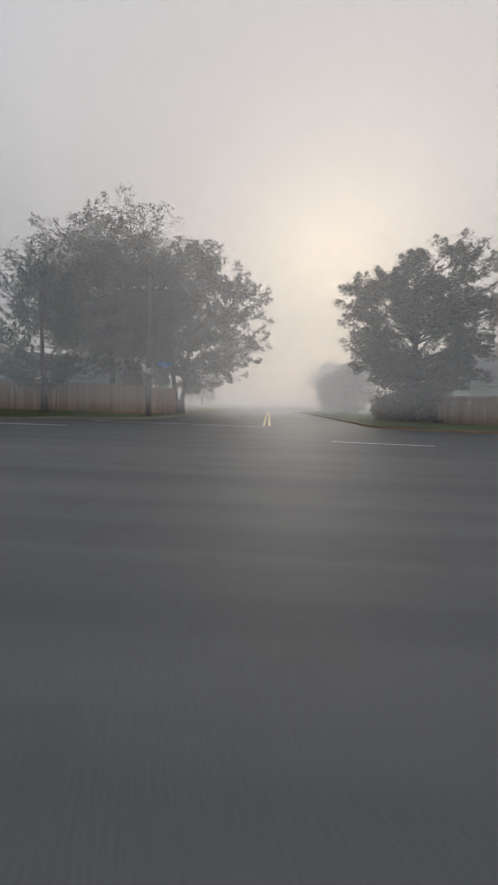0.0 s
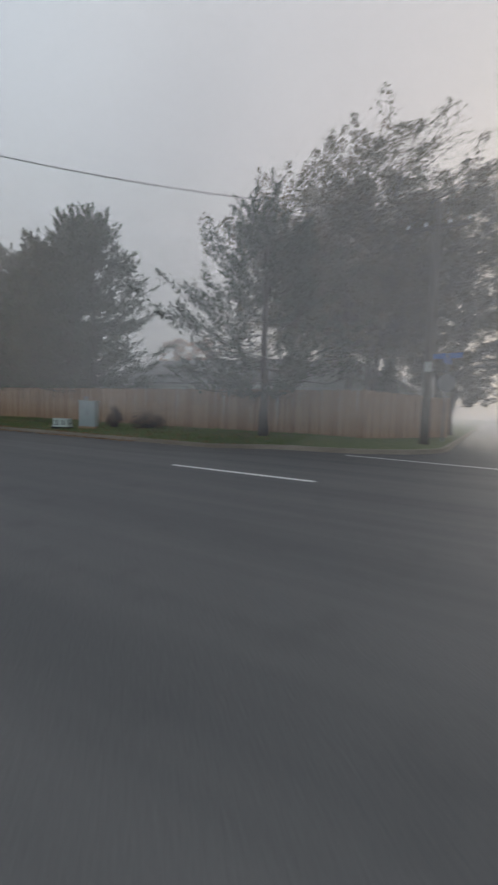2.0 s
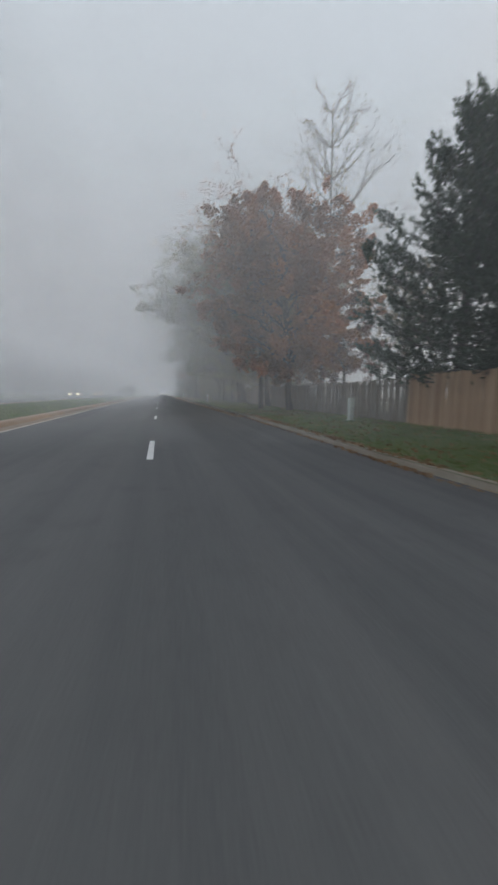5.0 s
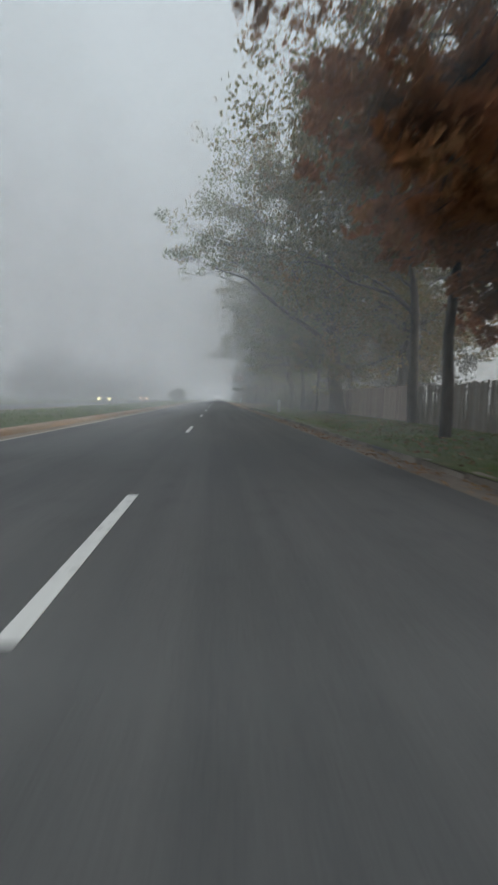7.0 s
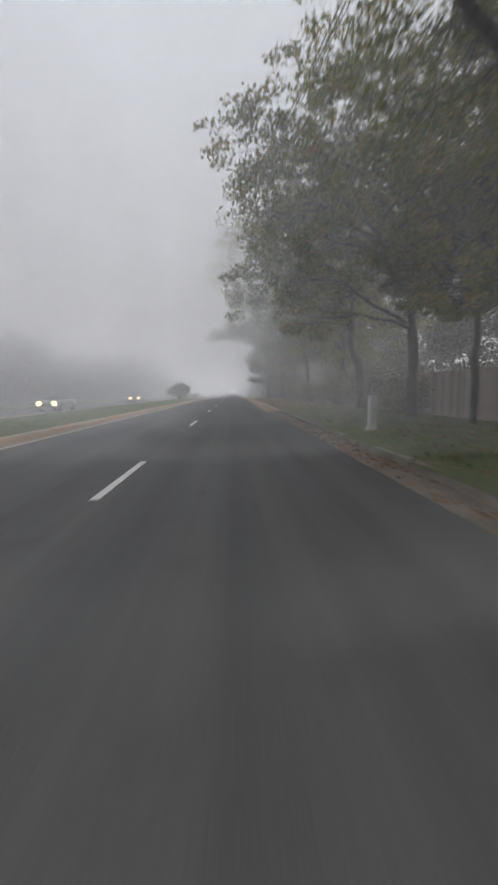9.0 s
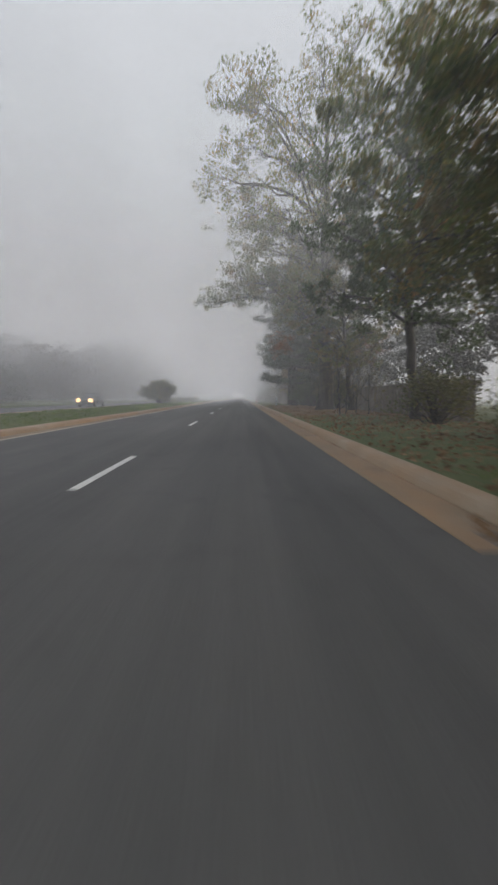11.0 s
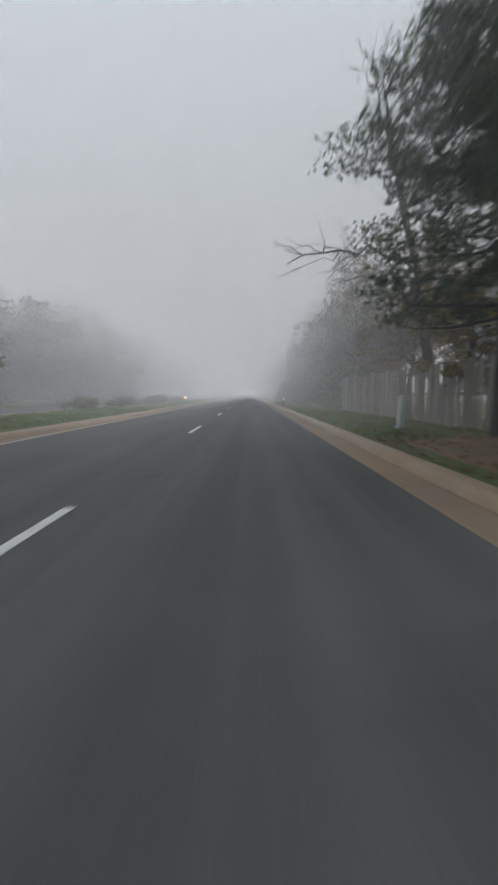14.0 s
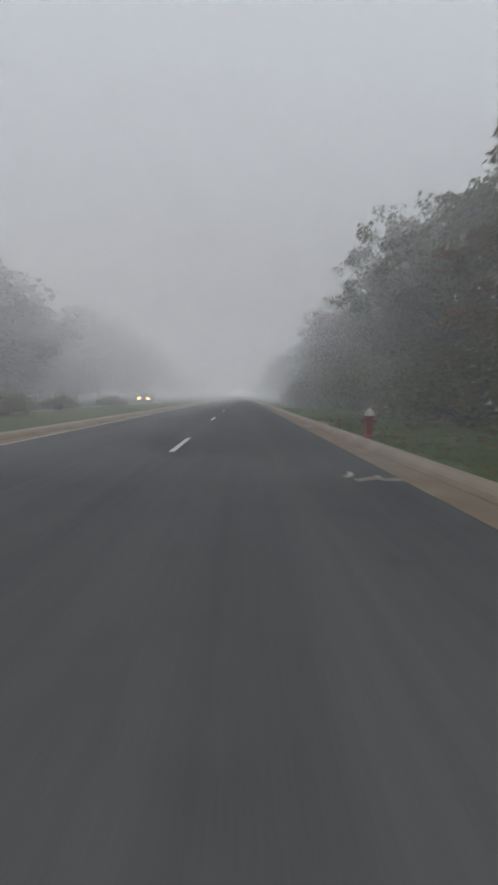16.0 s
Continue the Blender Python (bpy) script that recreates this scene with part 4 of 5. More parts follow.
# ---- trees, verge by verge ----
cedar("cedar", "open dark cedar in front of the board fence", 8.0, -7.0, 0.2, 8.5, 4.7, 11, 0.17, 0.22, 14, 6, 0.85, 0.16, 0.22, 0.85, 0.18)
broadleaf("maple", "broad dark maple behind the fence corner", 18.2, -8.0, 0.3, 15.3, 7.6, 121, MAPLE_LEAVES, trunk_r=0.28, crown_low=0.19, lobes=84, clusters=18, per=40, leaf=0.19, trunks=3, lobe_size=0.32, shift=(0.0, 0.5), clump=0.29, spread=0.78, inner=0.58, spray=0.22)
broadleaf("maple", "spreading maple with low limb beside the street", 20.6, -12.5, 0.3, 14.3, 6.5, 22, MAPLE_LEAVES, trunk_r=0.24, crown_low=0.10, lobes=62, clusters=18, per=42, leaf=0.22, trunks=2, lobe_size=0.28, shift=(0.2, -0.3), clump=0.28, spread=0.84, inner=0.6, spray=0.22)
broadleaf("maple", "dense rounded maple across the side street", 14.5, -30.6, 0.25, 12.7, 5.2, 23, MAPLE_LEAVES, trunk_r=0.24, crown_low=-0.02, lobes=70, clusters=18, per=48, leaf=0.20, lobe_size=0.27, clump=0.34, spread=0.86, inner=0.6, spray=0.20)
conifer("spruce", "small neat spruce behind the board fence", 15.6, -9.9, 0.3, 4.0, 1.4, 26, CEDAR_NEEDLES, 0.06, 0.05, 13, 7, 0.10, 6, 24, 0.16, 0.06, 0.95, 0.0, 0.10)
broadleaf("maple", "dark maple further along the verge", 13.5, -45, 0.25, 14.0, 5.5, 24, MAPLE_LEAVES, trunk_r=0.24, crown_low=0.1, lobes=18, clusters=12, per=90, leaf=0.2)
broadleaf("small_tree", "small rounded tree deep in the fog", 46, -31.5, 0.3, 7.5, 4.4, 25, MAPLE_LEAVES, trunk_r=0.15, crown_low=-0.05, lobes=30, clusters=10, per=40, leaf=0.3, lobe_size=0.42, clump=0.4)

for cy, ch, cr, cs, words in ((6.3, 12.2, 5.0, 31, "tall ragged dark cedar behind the fence"), (8.7, 12.8, 3.6, 32, "narrow dark cedar with a pointed top"), (11.6, 11.6, 3.6, 33, "dense dark cedar in the row behind the fence"),
                              (14.4, 11.2, 3.7, 35, "dense dark cedar in the row behind the fence"), (18.0, 10.8, 4.6, 34, "broad dark cedar ending the row")):
    cedar("cedar", words, 11.0 + 0.25 * math.sin(cy), cy, 0.3, ch, cr, cs, 0.22)
broadleaf("autumn_tree", "pinkish autumn tree behind the house", 31, 14, 0.4, 9.5, 5, 36, RUST_LEAVES, trunk_r=0.2, lobes=14, clusters=10, per=80, leaf=0.18)

broadleaf("red_maple", "small red maple behind the old fence", 12.5, 31, 0.3, 6.6, 3.2, 41, RED_LEAVES, trunk_r=0.12, crown_low=0.1, lobes=14, clusters=10, per=80, leaf=0.13)
broadleaf("autumn_tree", "broad green and brown autumn tree behind the fence", 11.8, 47, 0.3, 15.5, 6.6, 42, MIXED_LEAVES, trunk_r=0.3, crown_low=0.02, lobes=30, clusters=12, per=60, leaf=0.21, lobe_size=0.34)
broadleaf("autumn_tree", "rounded rust-brown autumn tree by the old fence", 8.2, 29.8, 0.3, 13.4, 6.1, 46, RUST_LEAVES, trunk_r=0.2, crown_low=0.02, lobes=50, clusters=13, per=62, leaf=0.25, lobe_size=0.30, shift=(-0.6, 0), clump=0.30, inner=0.55, spray=0.3)
bare_tree("autumn_tree", "tall autumn tree with few clinging rust leaves", 7.2, 33.5, 0.3, 12.8, 3.8, 45, BARK, 0.16, 26, RUST_LEAVES, 18, 0.5)
bare_tree("bare_tree", "tall pale thinly leaved tree above the others", 12.6, 36, 0.3, 22.0, 4.4, 43, PALE_BARK, 0.24, 46, YELLOW_LEAVES, 3, 0.42)
broadleaf("yellow_tree", "thin yellowing tree behind the fence", 18, 34, 0.3, 12.5, 3.8, 44, YELLOW_LEAVES, trunk_r=0.14, crown_low=0.25, lobes=14, clusters=10, per=45, leaf=0.15)

broadleaf("oak", "green and brown oak by the pinkish fence", 9.4, 40.0, 0.3, 15.0, 8.6, 51, MIXED_LEAVES, trunk_r=0.2, crown_low=0.34, lobes=34, clusters=14, per=80, leaf=0.19, shift=(-1.2, 0), droop=0.06, lobe_size=0.30, clump=0.30)
broadleaf("oak", "massive old oak with thick flared trunk", 9.3, 51.2, 0.3, 17.6, 11.0, 52, OAK_LEAVES, trunk_r=0.46, fork=0.24, crown_low=0.20, lobes=33, clusters=19, per=66, leaf=0.145, shift=(-2.2, -2.8), droop=0.08, lobe_size=0.25, squash=0.4, clump=0.26, clear=9.2, boughs=((-9.6, -3.2, 8.8, 1.9),))
broadleaf("oak", "slender green oak beside a utility pedestal", 8.4, 58.8, 0.3, 14.6, 6.2, 53, OAK_LEAVES, trunk_r=0.17, crown_low=0.12, lobes=30, clusters=16, per=50, leaf=0.19, shift=(-1.5, 0), droop=0.06, clump=0.22)
broadleaf("oak", "tall brown and green oak behind the pinkish fence", 12.4, 57.5, 0.3, 15.5, 5.4, 86, MIXED_LEAVES, trunk_r=0.26, crown_low=0.15, lobes=40, clusters=13, per=60, leaf=0.19, lobe_size=0.3, droop=0.05, inner=0.5)
broadleaf("young_oak", "thin young oak with yellow-green leaves by the fence", 8.9, 55.6, 0.3, 8.6, 3.4, 69, OAK_LEAVES, trunk_r=0.09, fork=0.35, crown_low=0.22, lobes=26, clusters=10, per=44, leaf=0.17, shift=(-0.3, 0), droop=0.06, clump=0.28)
broadleaf("oak", "tall green oak leaning over the kerb", 9.0, 67.0, 0.3, 16.0, 7.8, 54, OAK_LEAVES, trunk_r=0.25, crown_low=0.08, lobes=36, clusters=15, per=52, leaf=0.19, shift=(-2.0, 0), droop=0.06, lobe_size=0.32, clump=0.22)
broadleaf("oak", "dense green oak over the grey fence", 10.5, 78.0, 0.3, 14.0, 6.8, 55, OAK_LEAVES, trunk_r=0.22, crown_low=0.06, lobes=28, clusters=13, per=95, leaf=0.18, shift=(-1.0, 0), droop=0.05)
broadleaf("holly", "dark green drooping tree close to the verge", 9.6, 85.8, 0.3, 14.5, 4.4, 56, HOLLY_LEAVES, trunk_r=0.2, crown_low=0.10, lobes=34, clusters=15, per=52, leaf=0.17, shift=(-0.6, 0), droop=0.08, clump=0.25)
tall_oak = broadleaf("willow_oak", "very tall open oak with dark forked trunk", 8.6, 100.0, 0.3, 27.0, 9.0, 57, OAK_LEAVES, trunk_r=0.54, fork=0.2, crown_low=0.14, lobes=40, clusters=17, per=43, leaf=0.18, shift=(-2.3, -0.5), lobe_size=0.25, droop=0.06, clump=0.27, boughs=((-9.2, 3.4, 9.0, 1.5), (-6.6, -2.5, 9.0, 1.8)))


def turning_bough(tree, start, tip, seed):
    """A low bough whose leaves have already turned orange."""
    rng = np.random.default_rng(seed)
    wood = Tubes(6)
    limb = bend(np.array(start), np.array(tip), rng, 8, 0.10, 0.08)
    wood.add(limb, np.linspace(0.07, 0.012, 8))
    bough = part("limb", wood.mesh("limb", BARK), BARK, tree)
    spots, ways = [], []
    for c in range(16):
        hub = limb[rng.integers(5, 8)] + rng.normal(size=3) * np.array([0.45, 0.45, 0.4])
        spots.append(hub + rng.normal(size=(34, 3)) * 0.16)
        ways.append(rng.normal(size=(34, 3)) + np.array([0, 0, -0.5]))
    part("leaf_spray", leaf_mesh("leaf_spray", np.concatenate(spots), np.concatenate(ways), 0.15, 0.09, RUST_LEAVES, rng), RUST_LEAVES, bough, "orange and red autumn leaves")


turning_bough(tall_oak, (-0.3, -0.2, 4.2), (-3.9, -1.4, 4.7), 130)
broadleaf("oak", "smaller oak growing beside the tall one", 10.2, 98.6, 0.3, 10.8, 4.6, 60, OAK_LEAVES, trunk_r=0.2, fork=0.3, crown_low=0.22, lobes=26, clusters=11, per=60, leaf=0.17, shift=(-1.4, 0), lobe_size=0.28, droop=0.06, clear=8.0)
broadleaf("holly", "dark dense undergrowth at the tall oak's foot", 10.0, 105.6, 0.25, 2.6, 1.3, 58, DULL_LEAVES, trunk_r=0.13, crown_low=0.02, lobes=30, clusters=12, per=60, leaf=0.16, lobe_size=0.3, inner=0.55)
broadleaf("holly", "dark undergrowth shrub behind the tall oak", 10.2, 103.0, 0.25, 2.8, 1.5, 68, DULL_LEAVES, trunk_r=0.13, crown_low=0.02, lobes=18, clusters=12, per=90, leaf=0.15)
broadleaf("red_maple", "rusty orange maple behind the grey fence", 14.6, 112.0, 0.3, 9.5, 4.2, 59, RUST_LEAVES, trunk_r=0.1, crown_low=0.35, lobes=10, clusters=8, per=70, leaf=0.14)
conifer("pine", "tall dark pine with layered boughs", 8.1, 115.0, 0.3, 18.0, 8.2, 61, PINE_NEEDLES, 0.34, 0.16, 11, 7, 0.04, 11, 52, 0.24, 0.08, 0.85, 0.16, 0.22)
conifer("pine", "dark pine with layered boughs reaching over the kerb", 8.0, 118.2, 0.3, 17.0, 4.8, 65, PINE_NEEDLES, 0.26, 0.27, 13, 6, 0.06, 8, 55, 0.20, 0.075, 0.6, 0.14, 0.23)
conifer("pine", "tall dark pine beside its twin", 9.8, 113.2, 0.3, 20.0, 5.4, 62, PINE_NEEDLES, 0.36, 0.08, 17, 6, 0.02, 8, 48, 0.22, 0.075, 0.45, 0.08, 0.25)
conifer("pine", "dark pine with long drooping boughs and a bare lower trunk", 9.9, 107.2, 0.3, 15.5, 5.4, 63, PINE_NEEDLES, 0.24, 0.30, 10, 6, 0.0, 8, 50, 0.22, 0.075, 0.5, 0.10, 0.24)
broadleaf("holly", "dark ivy-hung undergrowth beneath the pines", 10.2, 117.5, 0.3, 6.5, 2.8, 66, DULL_LEAVES, trunk_r=0.1, crown_low=0.02, lobes=14, clusters=10, per=80, leaf=0.14)
broadleaf("holly", "dark undergrowth beside the twin pines", 11.0, 110.5, 0.3, 4.0, 2.2, 67, DULL_LEAVES, trunk_r=0.1, crown_low=0.0, lobes=18, clusters=11, per=80, leaf=0.16)
broadleaf("yellow_tree", "yellow and green understorey tree by the pedestal", 9.0, 121.8, 0.3, 6.2, 2.6, 63, YELLOW_LEAVES, trunk_r=0.1, crown_low=0.08, lobes=14, clusters=10, per=65, leaf=0.14)
bare_tree("roadside_tree", "tall thinly leaved tree leaning out over the fence", 10.6, 139.0, 0.3, 9.7, 2.6, 81, BARK, 0.17, 30, DULL_LEAVES, 16, 0.3, lean=(-2.0, -0.4))
broadleaf("roadside_tree", "thin brownish tree behind the ragged fence", 11.8, 142.0, 0.3, 8.0, 4.2, 71, DULL_LEAVES, trunk_r=0.13, crown_low=0.08, lobes=22, clusters=11, per=60, leaf=0.14, shift=(-1.2, 0))
broadleaf("roadside_tree", "brownish tree leaning over the ragged fence", 10.6, 131.5, 0.3, 9.2, 4.6, 79, BROWN_LEAVES, trunk_r=0.13, crown_low=0.12, lobes=26, clusters=12, per=65, leaf=0.14)
for k, (tx, ty, th, tr) in enumerate(((13.0, 145.5, 12.4, 4.6), (14.4, 151.5, 13.5, 5.0), (12.0, 159, 12.0, 4.8), (13.5, 167, 14.5, 5.4), (12.0, 176, 11.5, 5.0), (12.5, 187, 13.5, 5.4))):
    broadleaf("roadside_tree", "dull green tree in the wooded roadside row", tx, ty, 0.3, th, tr, 72 + k, BROWN_LEAVES if k % 3 == 1 else DULL_LEAVES, trunk_r=0.15, crown_low=-0.02, lobes=40, clusters=13, per=40, leaf=0.28, lobe_size=0.36, group="wooded row beyond the hydrant")
far_tree = broadleaf("far_tree", "dim tree far off in the fog", 13.5, 200, 0.3, 12, 6.0, 80, FAR_LEAVES, trunk_r=0.2, crown_low=-0.02, lobes=22, clusters=8, per=34, leaf=0.40, clump=0.36, split=False, group="far trees in the fog")
spots = ((-24, 128, 0.85), (-23.5, 141, 0.95), (-23.5, 152, 1.1), (-22.5, 162, 1.05), (-22.5, 171, 1.2), (-23, 182, 1.2), (-25, 205, 1.4), (-27, 222, 1.5), (-23, 236, 1.5), (14, 214, 1.1), (13, 229, 1.0), (15, 246, 1.2), (14, 265, 1.1), (-29, 104, 0.9), (-34, 116, 1.15), (-31, 131, 0.85), (-38, 146, 1.2), (-32, 160, 1.05), (-34, 176, 1.3), (-28, 184, 1.55),
         (-40, 200, 1.5), (-30, 212, 1.0), (-29, 228, 1.15), (-26, 246, 1.25), (-31, 262, 1.1), (-24, 285, 1.0), (-36, 60, 1.0), (-30, 66, 1.2), (-33, 74, 1.0), (-38, 88, 1.1), (20, 75, 1.0), (21, 90, 1.1), (20, 105, 1.0), (19, 122, 0.95), (18, 58, 1.0), (20, 140, 1.0), (24, 26, 0.7), (60, -8, 0.9), (72, -34, 1.0))
for k, (tx, ty, sc) in enumerate(spots):
    c = copy_thing(far_tree, pose(tx, ty, 0.35, 0, 0, 67 * k))
    c.scale = (sc * 1.1, sc * 1.1, sc * (0.92 + 0.05 * (k % 4)))


hedge = shrub("hedgerow_shrub", "dim dense shrub below the far trees", -25.0, 84.0, 0.5, 4.2, 4.0, 160, FAR_LEAVES, 60, 40, 0.34, 1.0, "hedgerow beyond the far carriageway")
for k in range(22):
    c = copy_thing(hedge, pose(-25.5 + 2.0 * math.sin(k * 1.9), 90.0 + 5.2 * k, 0.5, 0, 0, 77 * k))
    c.scale = (1.0, 1.0, 0.75 + 0.35 * math.sin(k * 2.3) ** 2)


def dead_tree(x, y, z):
    """A dead tree: a crooked trunk and a few long bare limbs that reach over the road."""
    rng = np.random.default_rng(64)
    tree = tagged(empty("dead_tree", x, y, z), "leafless grey dead tree with crooked limbs", "tree")
    wood, twigs = Tubes(8), Tubes(5)
    trunk = bend((0, 0, -0.2), (-2.9, 0.2, 13.0), rng, 12, 0, 0.05)
    wood.add(trunk, 0.22 * (1 - np.linspace(0, 1, 12)) ** 0.8 + 0.03, 9)
    for zz, tip, r0 in ((5.2, (-6.6, -0.3, 6.1), 0.095), (8.8, (-4.2, 0.4, 10.6), 0.05), (10.2, (-3.7, -0.5, 13.4), 0.045), (7.6, (0.9, 1.2, 10.5), 0.07),
                        (5.2, (-3.7, 1.6, 6.0), 0.04), (9.2, (-0.3, -1.2, 12.0), 0.05)):
        i = int(np.argmin(np.abs(trunk[:, 2] - zz)))
        limb = bend(trunk[i], tip, rng, 9, 0.13, 0.13)
        wood.add(limb, np.linspace(r0, 0.02, 9), 7)
        ln = np.linalg.norm(limb[-1] - limb[0])
        for c in range(15):
            s = limb[rng.integers(3, 9)]
            d = (limb[-1] - limb[0]) / ln + rng.normal(size=3) * 0.6
            e = s + d * ln * rng.uniform(0.08, 0.2) + np.array([0, 0, -0.1])
            tw = bend(s, e, rng, 5, 0.04, 0.2)
            twigs.add(tw, np.linspace(0.028, 0.008, 5))
            for g in range(2):
                e2 = tw[3] + (d + rng.normal(size=3) * 0.8) * ln * 0.09
                twigs.add(np.array([tw[3], (tw[3] + e2) / 2, e2]), [0.012, 0.009, 0.005])
    part("trunk", wood.mesh("trunk", BARK), BARK, tree)
    tagged(part("twig_mass", twigs.mesh("twig_mass", BARK), BARK, tree), kind="stuff")
    return tree


dead_tree(10.0, 126.0, 0.3)
for k, (sx, sy, sh, sa) in enumerate(((7.6, 91.0, 4.3, -0.5), (8.1, 91.8, 3.9, 0.3), (8.9, 92.6, 4.6, 0.5), (9.3, 91.4, 4.0, -0.2))):
    bare_tree("sapling", "thin wispy sapling with sparse yellow-green leaves", sx, sy, 0.28, sh, 0.85, 82 + k, BARK, 0.028, 12, YELLOW_LEAVES, 3, 0.2, lean=(sa, 0.2), leaf=0.075)

# undergrowth that closes the wooded row
for k in range(13):
    shrub("undergrowth", "dense dull green undergrowth below the roadside trees", 9.8 + 0.9 * math.sin(k * 2.1), 141.5 + 4.6 * k, 0.28, 3.2 + 0.9 * math.sin(k * 1.7), 2.5, 120 + k, DULL_LEAVES, 46, 36, 0.25, 1.0, "undergrowth of the wooded row")
for k in range(5):
    shrub("undergrowth", "dark undergrowth between fence and verge trees", 9.6 + 0.5 * math.sin(k * 2.7), 62.0 + 5.2 * k, 0.28, 2.6 + 0.7 * math.sin(k * 1.3), 1.7, 140 + k, DULL_LEAVES, 36, 50, 0.14, 1.0, "undergrowth below the oaks")

for k, (ux, uy, uh, ur) in enumerate(((9.4, 111.0, 3.4, 1.9), (9.0, 113.8, 3.9, 1.8), (9.7, 116.6, 3.6, 2.0), (10.6, 119.6, 3.2, 1.8))):
    shrub("undergrowth", "dark dense undergrowth at the pines' feet", ux, uy, 0.28, uh, ur, 150 + k, HOLLY_LEAVES, 44, 56, 0.14, 1.0, "undergrowth below the pines")
for k, (ux, uy, uh, ur) in enumerate(((13.4, -29.4, 2.4, 1.7), (15.8, -29.8, 2.0, 1.6), (17.8, -30.2, 2.2, 1.8))):
    shrub("undergrowth", "dark low shrub below the rounded maple", ux, uy, 0.25, uh, ur, 155 + k, MAPLE_LEAVES, 36, 46, 0.17, 1.0, "shrubs below the rounded maple")

# shrubs
shrub("shrub", "brown-leaved low shrub by the utility cabinet", 7.6, 0.75, 0.16, 1.05, 0.42, 90, DARK_SHRUB, 30, 50, 0.06)
shrub("shrub", "low brownish shrub against the board fence", 8.1, -0.9, 0.2, 0.8, 0.85, 91, DARK_SHRUB, 36, 60, 0.06)
broadleaf("round_bush", "dark clipped round bush on the median", -8.0, 120.6, 0.28, 2.9, 2.2, 92, DULL_LEAVES, trunk_r=0.38, fork=0.05, crown_low=0.12, lobes=44, clusters=8, per=70, leaf=0.11, lobe_size=0.34, spread=0.78, clump=0.5, category="shrub", split=False)
for k, (sx, sy, sh, sr) in enumerate(((-9.5, 137, 0.9, 1.3), (-8.8, 143, 0.8, 1.2), (-9.8, 149, 1.0, 1.4), (-8.6, 155, 1.1, 1.6), (-9.6, 163, 0.9, 1.3), (-9.0, 171, 0.9, 1.5))):
    shrub("low_shrub", "low dull brown-green shrub on the grassy median", sx, sy, 0.26, sh, sr, 93 + k, DULL_LEAVES, 40, 55, 0.09, 1.0, "shrubs on the median")


# ---- mist ----
NEAR_MIST = mist_material(0.095, "X", (-95, -60, 50, 78), True, (0.0, 0.55), 0.45)
THIN_MIST = mist_material(0.040, "X", (-95, -60, 50, 78), True, (0.0, 0.55), 2.0)
PINE_MIST = mist_material(0.060, "X", (-95, -60, 50, 78), True, (0.0, 0.55), 0.9)
DRIFT_MIST = mist_material(0.150, "X", (-95, -60, 50, 78), True, (0.0, 0.55), 0.3)
THICK_MIST = mist_material(0.090, "X", (-95, -60, 50, 78), True, (0.0, 0.55), 1.0)
FAR_MIST = mist_material(0.17, "X", (-95, -60, 50, 78), False)
# corner veils: fog, with windscreen glare added as extra density
CORNER_MIST = mist_material(0.20, "Y", (-75, -50, -14, 6), False, (-0.1, 1.8), forward=0.65)
VERGE_MIST = mist_material(0.100, "Y", (-11, -6, 0, 10), False, (0.3, 2.3), forward=0.6)
STREET_MIST = mist_material(0.17, "Y", (-75, -50, -4, 22), False, forward=0.65)
BACK_MIST = mist_material(0.17, "Y", (-60, -36, 22, 42), False, forward=0.6)
MEDIAN_MIST = mist_material(0.17, "Y", (14, 34, 95, 124), False)
FIELD_MIST = mist_material(0.17, "Y", (14, 34, 95, 124), False)


def mist_bank(verts, faces, material):
    ob = tagged(new("mist_bank", np_mesh("mist_bank", verts, faces, material)), "thin pale bank of drifting ground fog", "fog", "fog banks along the road", "stuff")
    ob.visible_shadow = False
    return ob


def cross_bank(y, material, opening):
    """A veil of mist across the road; with opening, it leaves the lane free at a driver's eye height."""
    if opening:
        xs, zs = (-96, 0.4, 2.6, 80), (-0.02, 0.85, 1.6, 37)
        v = [(a, y, b) for b in zs for a in xs]
        f = [(4 * r + c, 4 * r + c + 1, 4 * r + c + 5, 4 * r + c + 4) for r in range(3) for c in range(3) if (r, c) != (1, 1)]
    else:
        v, f = [(-96, y, -0.02), (80, y, -0.02), (80, y, 37), (-96, y, 37)], [(0, 1, 2, 3)]
    return mist_bank(v, f, material)


def side_bank(x, y0, y1, material):
    return mist_bank([(x, y0, -0.02), (x, y1, -0.02), (x, y1, 37), (x, y0, 37)], [(0, 1, 2, 3)], material)


for k in range(36):
    y = 12.8 + 5.4 * k
    cross_bank(y, NEAR_MIST if y < 48 else DRIFT_MIST if y < 66 else THIN_MIST if y < 100 else PINE_MIST if y < 118 else THICK_MIST, True)
for k in range(8):
    cross_bank(207.4 + 8 * k, FAR_MIST, False)
for k in range(2):
    side_bank(2.0 + 1.3 * k, -76, 7, CORNER_MIST)
    side_bank(2.4 + 1.3 * k, -12, 11, VERGE_MIST)
    side_bank(-19.6 - 2.5 * k, 14, 125, FIELD_MIST)
side_bank(16.6, -61, 43, BACK_MIST)
side_bank(-7.9, 14, 125, MEDIAN_MIST)
for k in range(8):
    side_bank(26.0 + 7 * k, -76, 23, STREET_MIST)


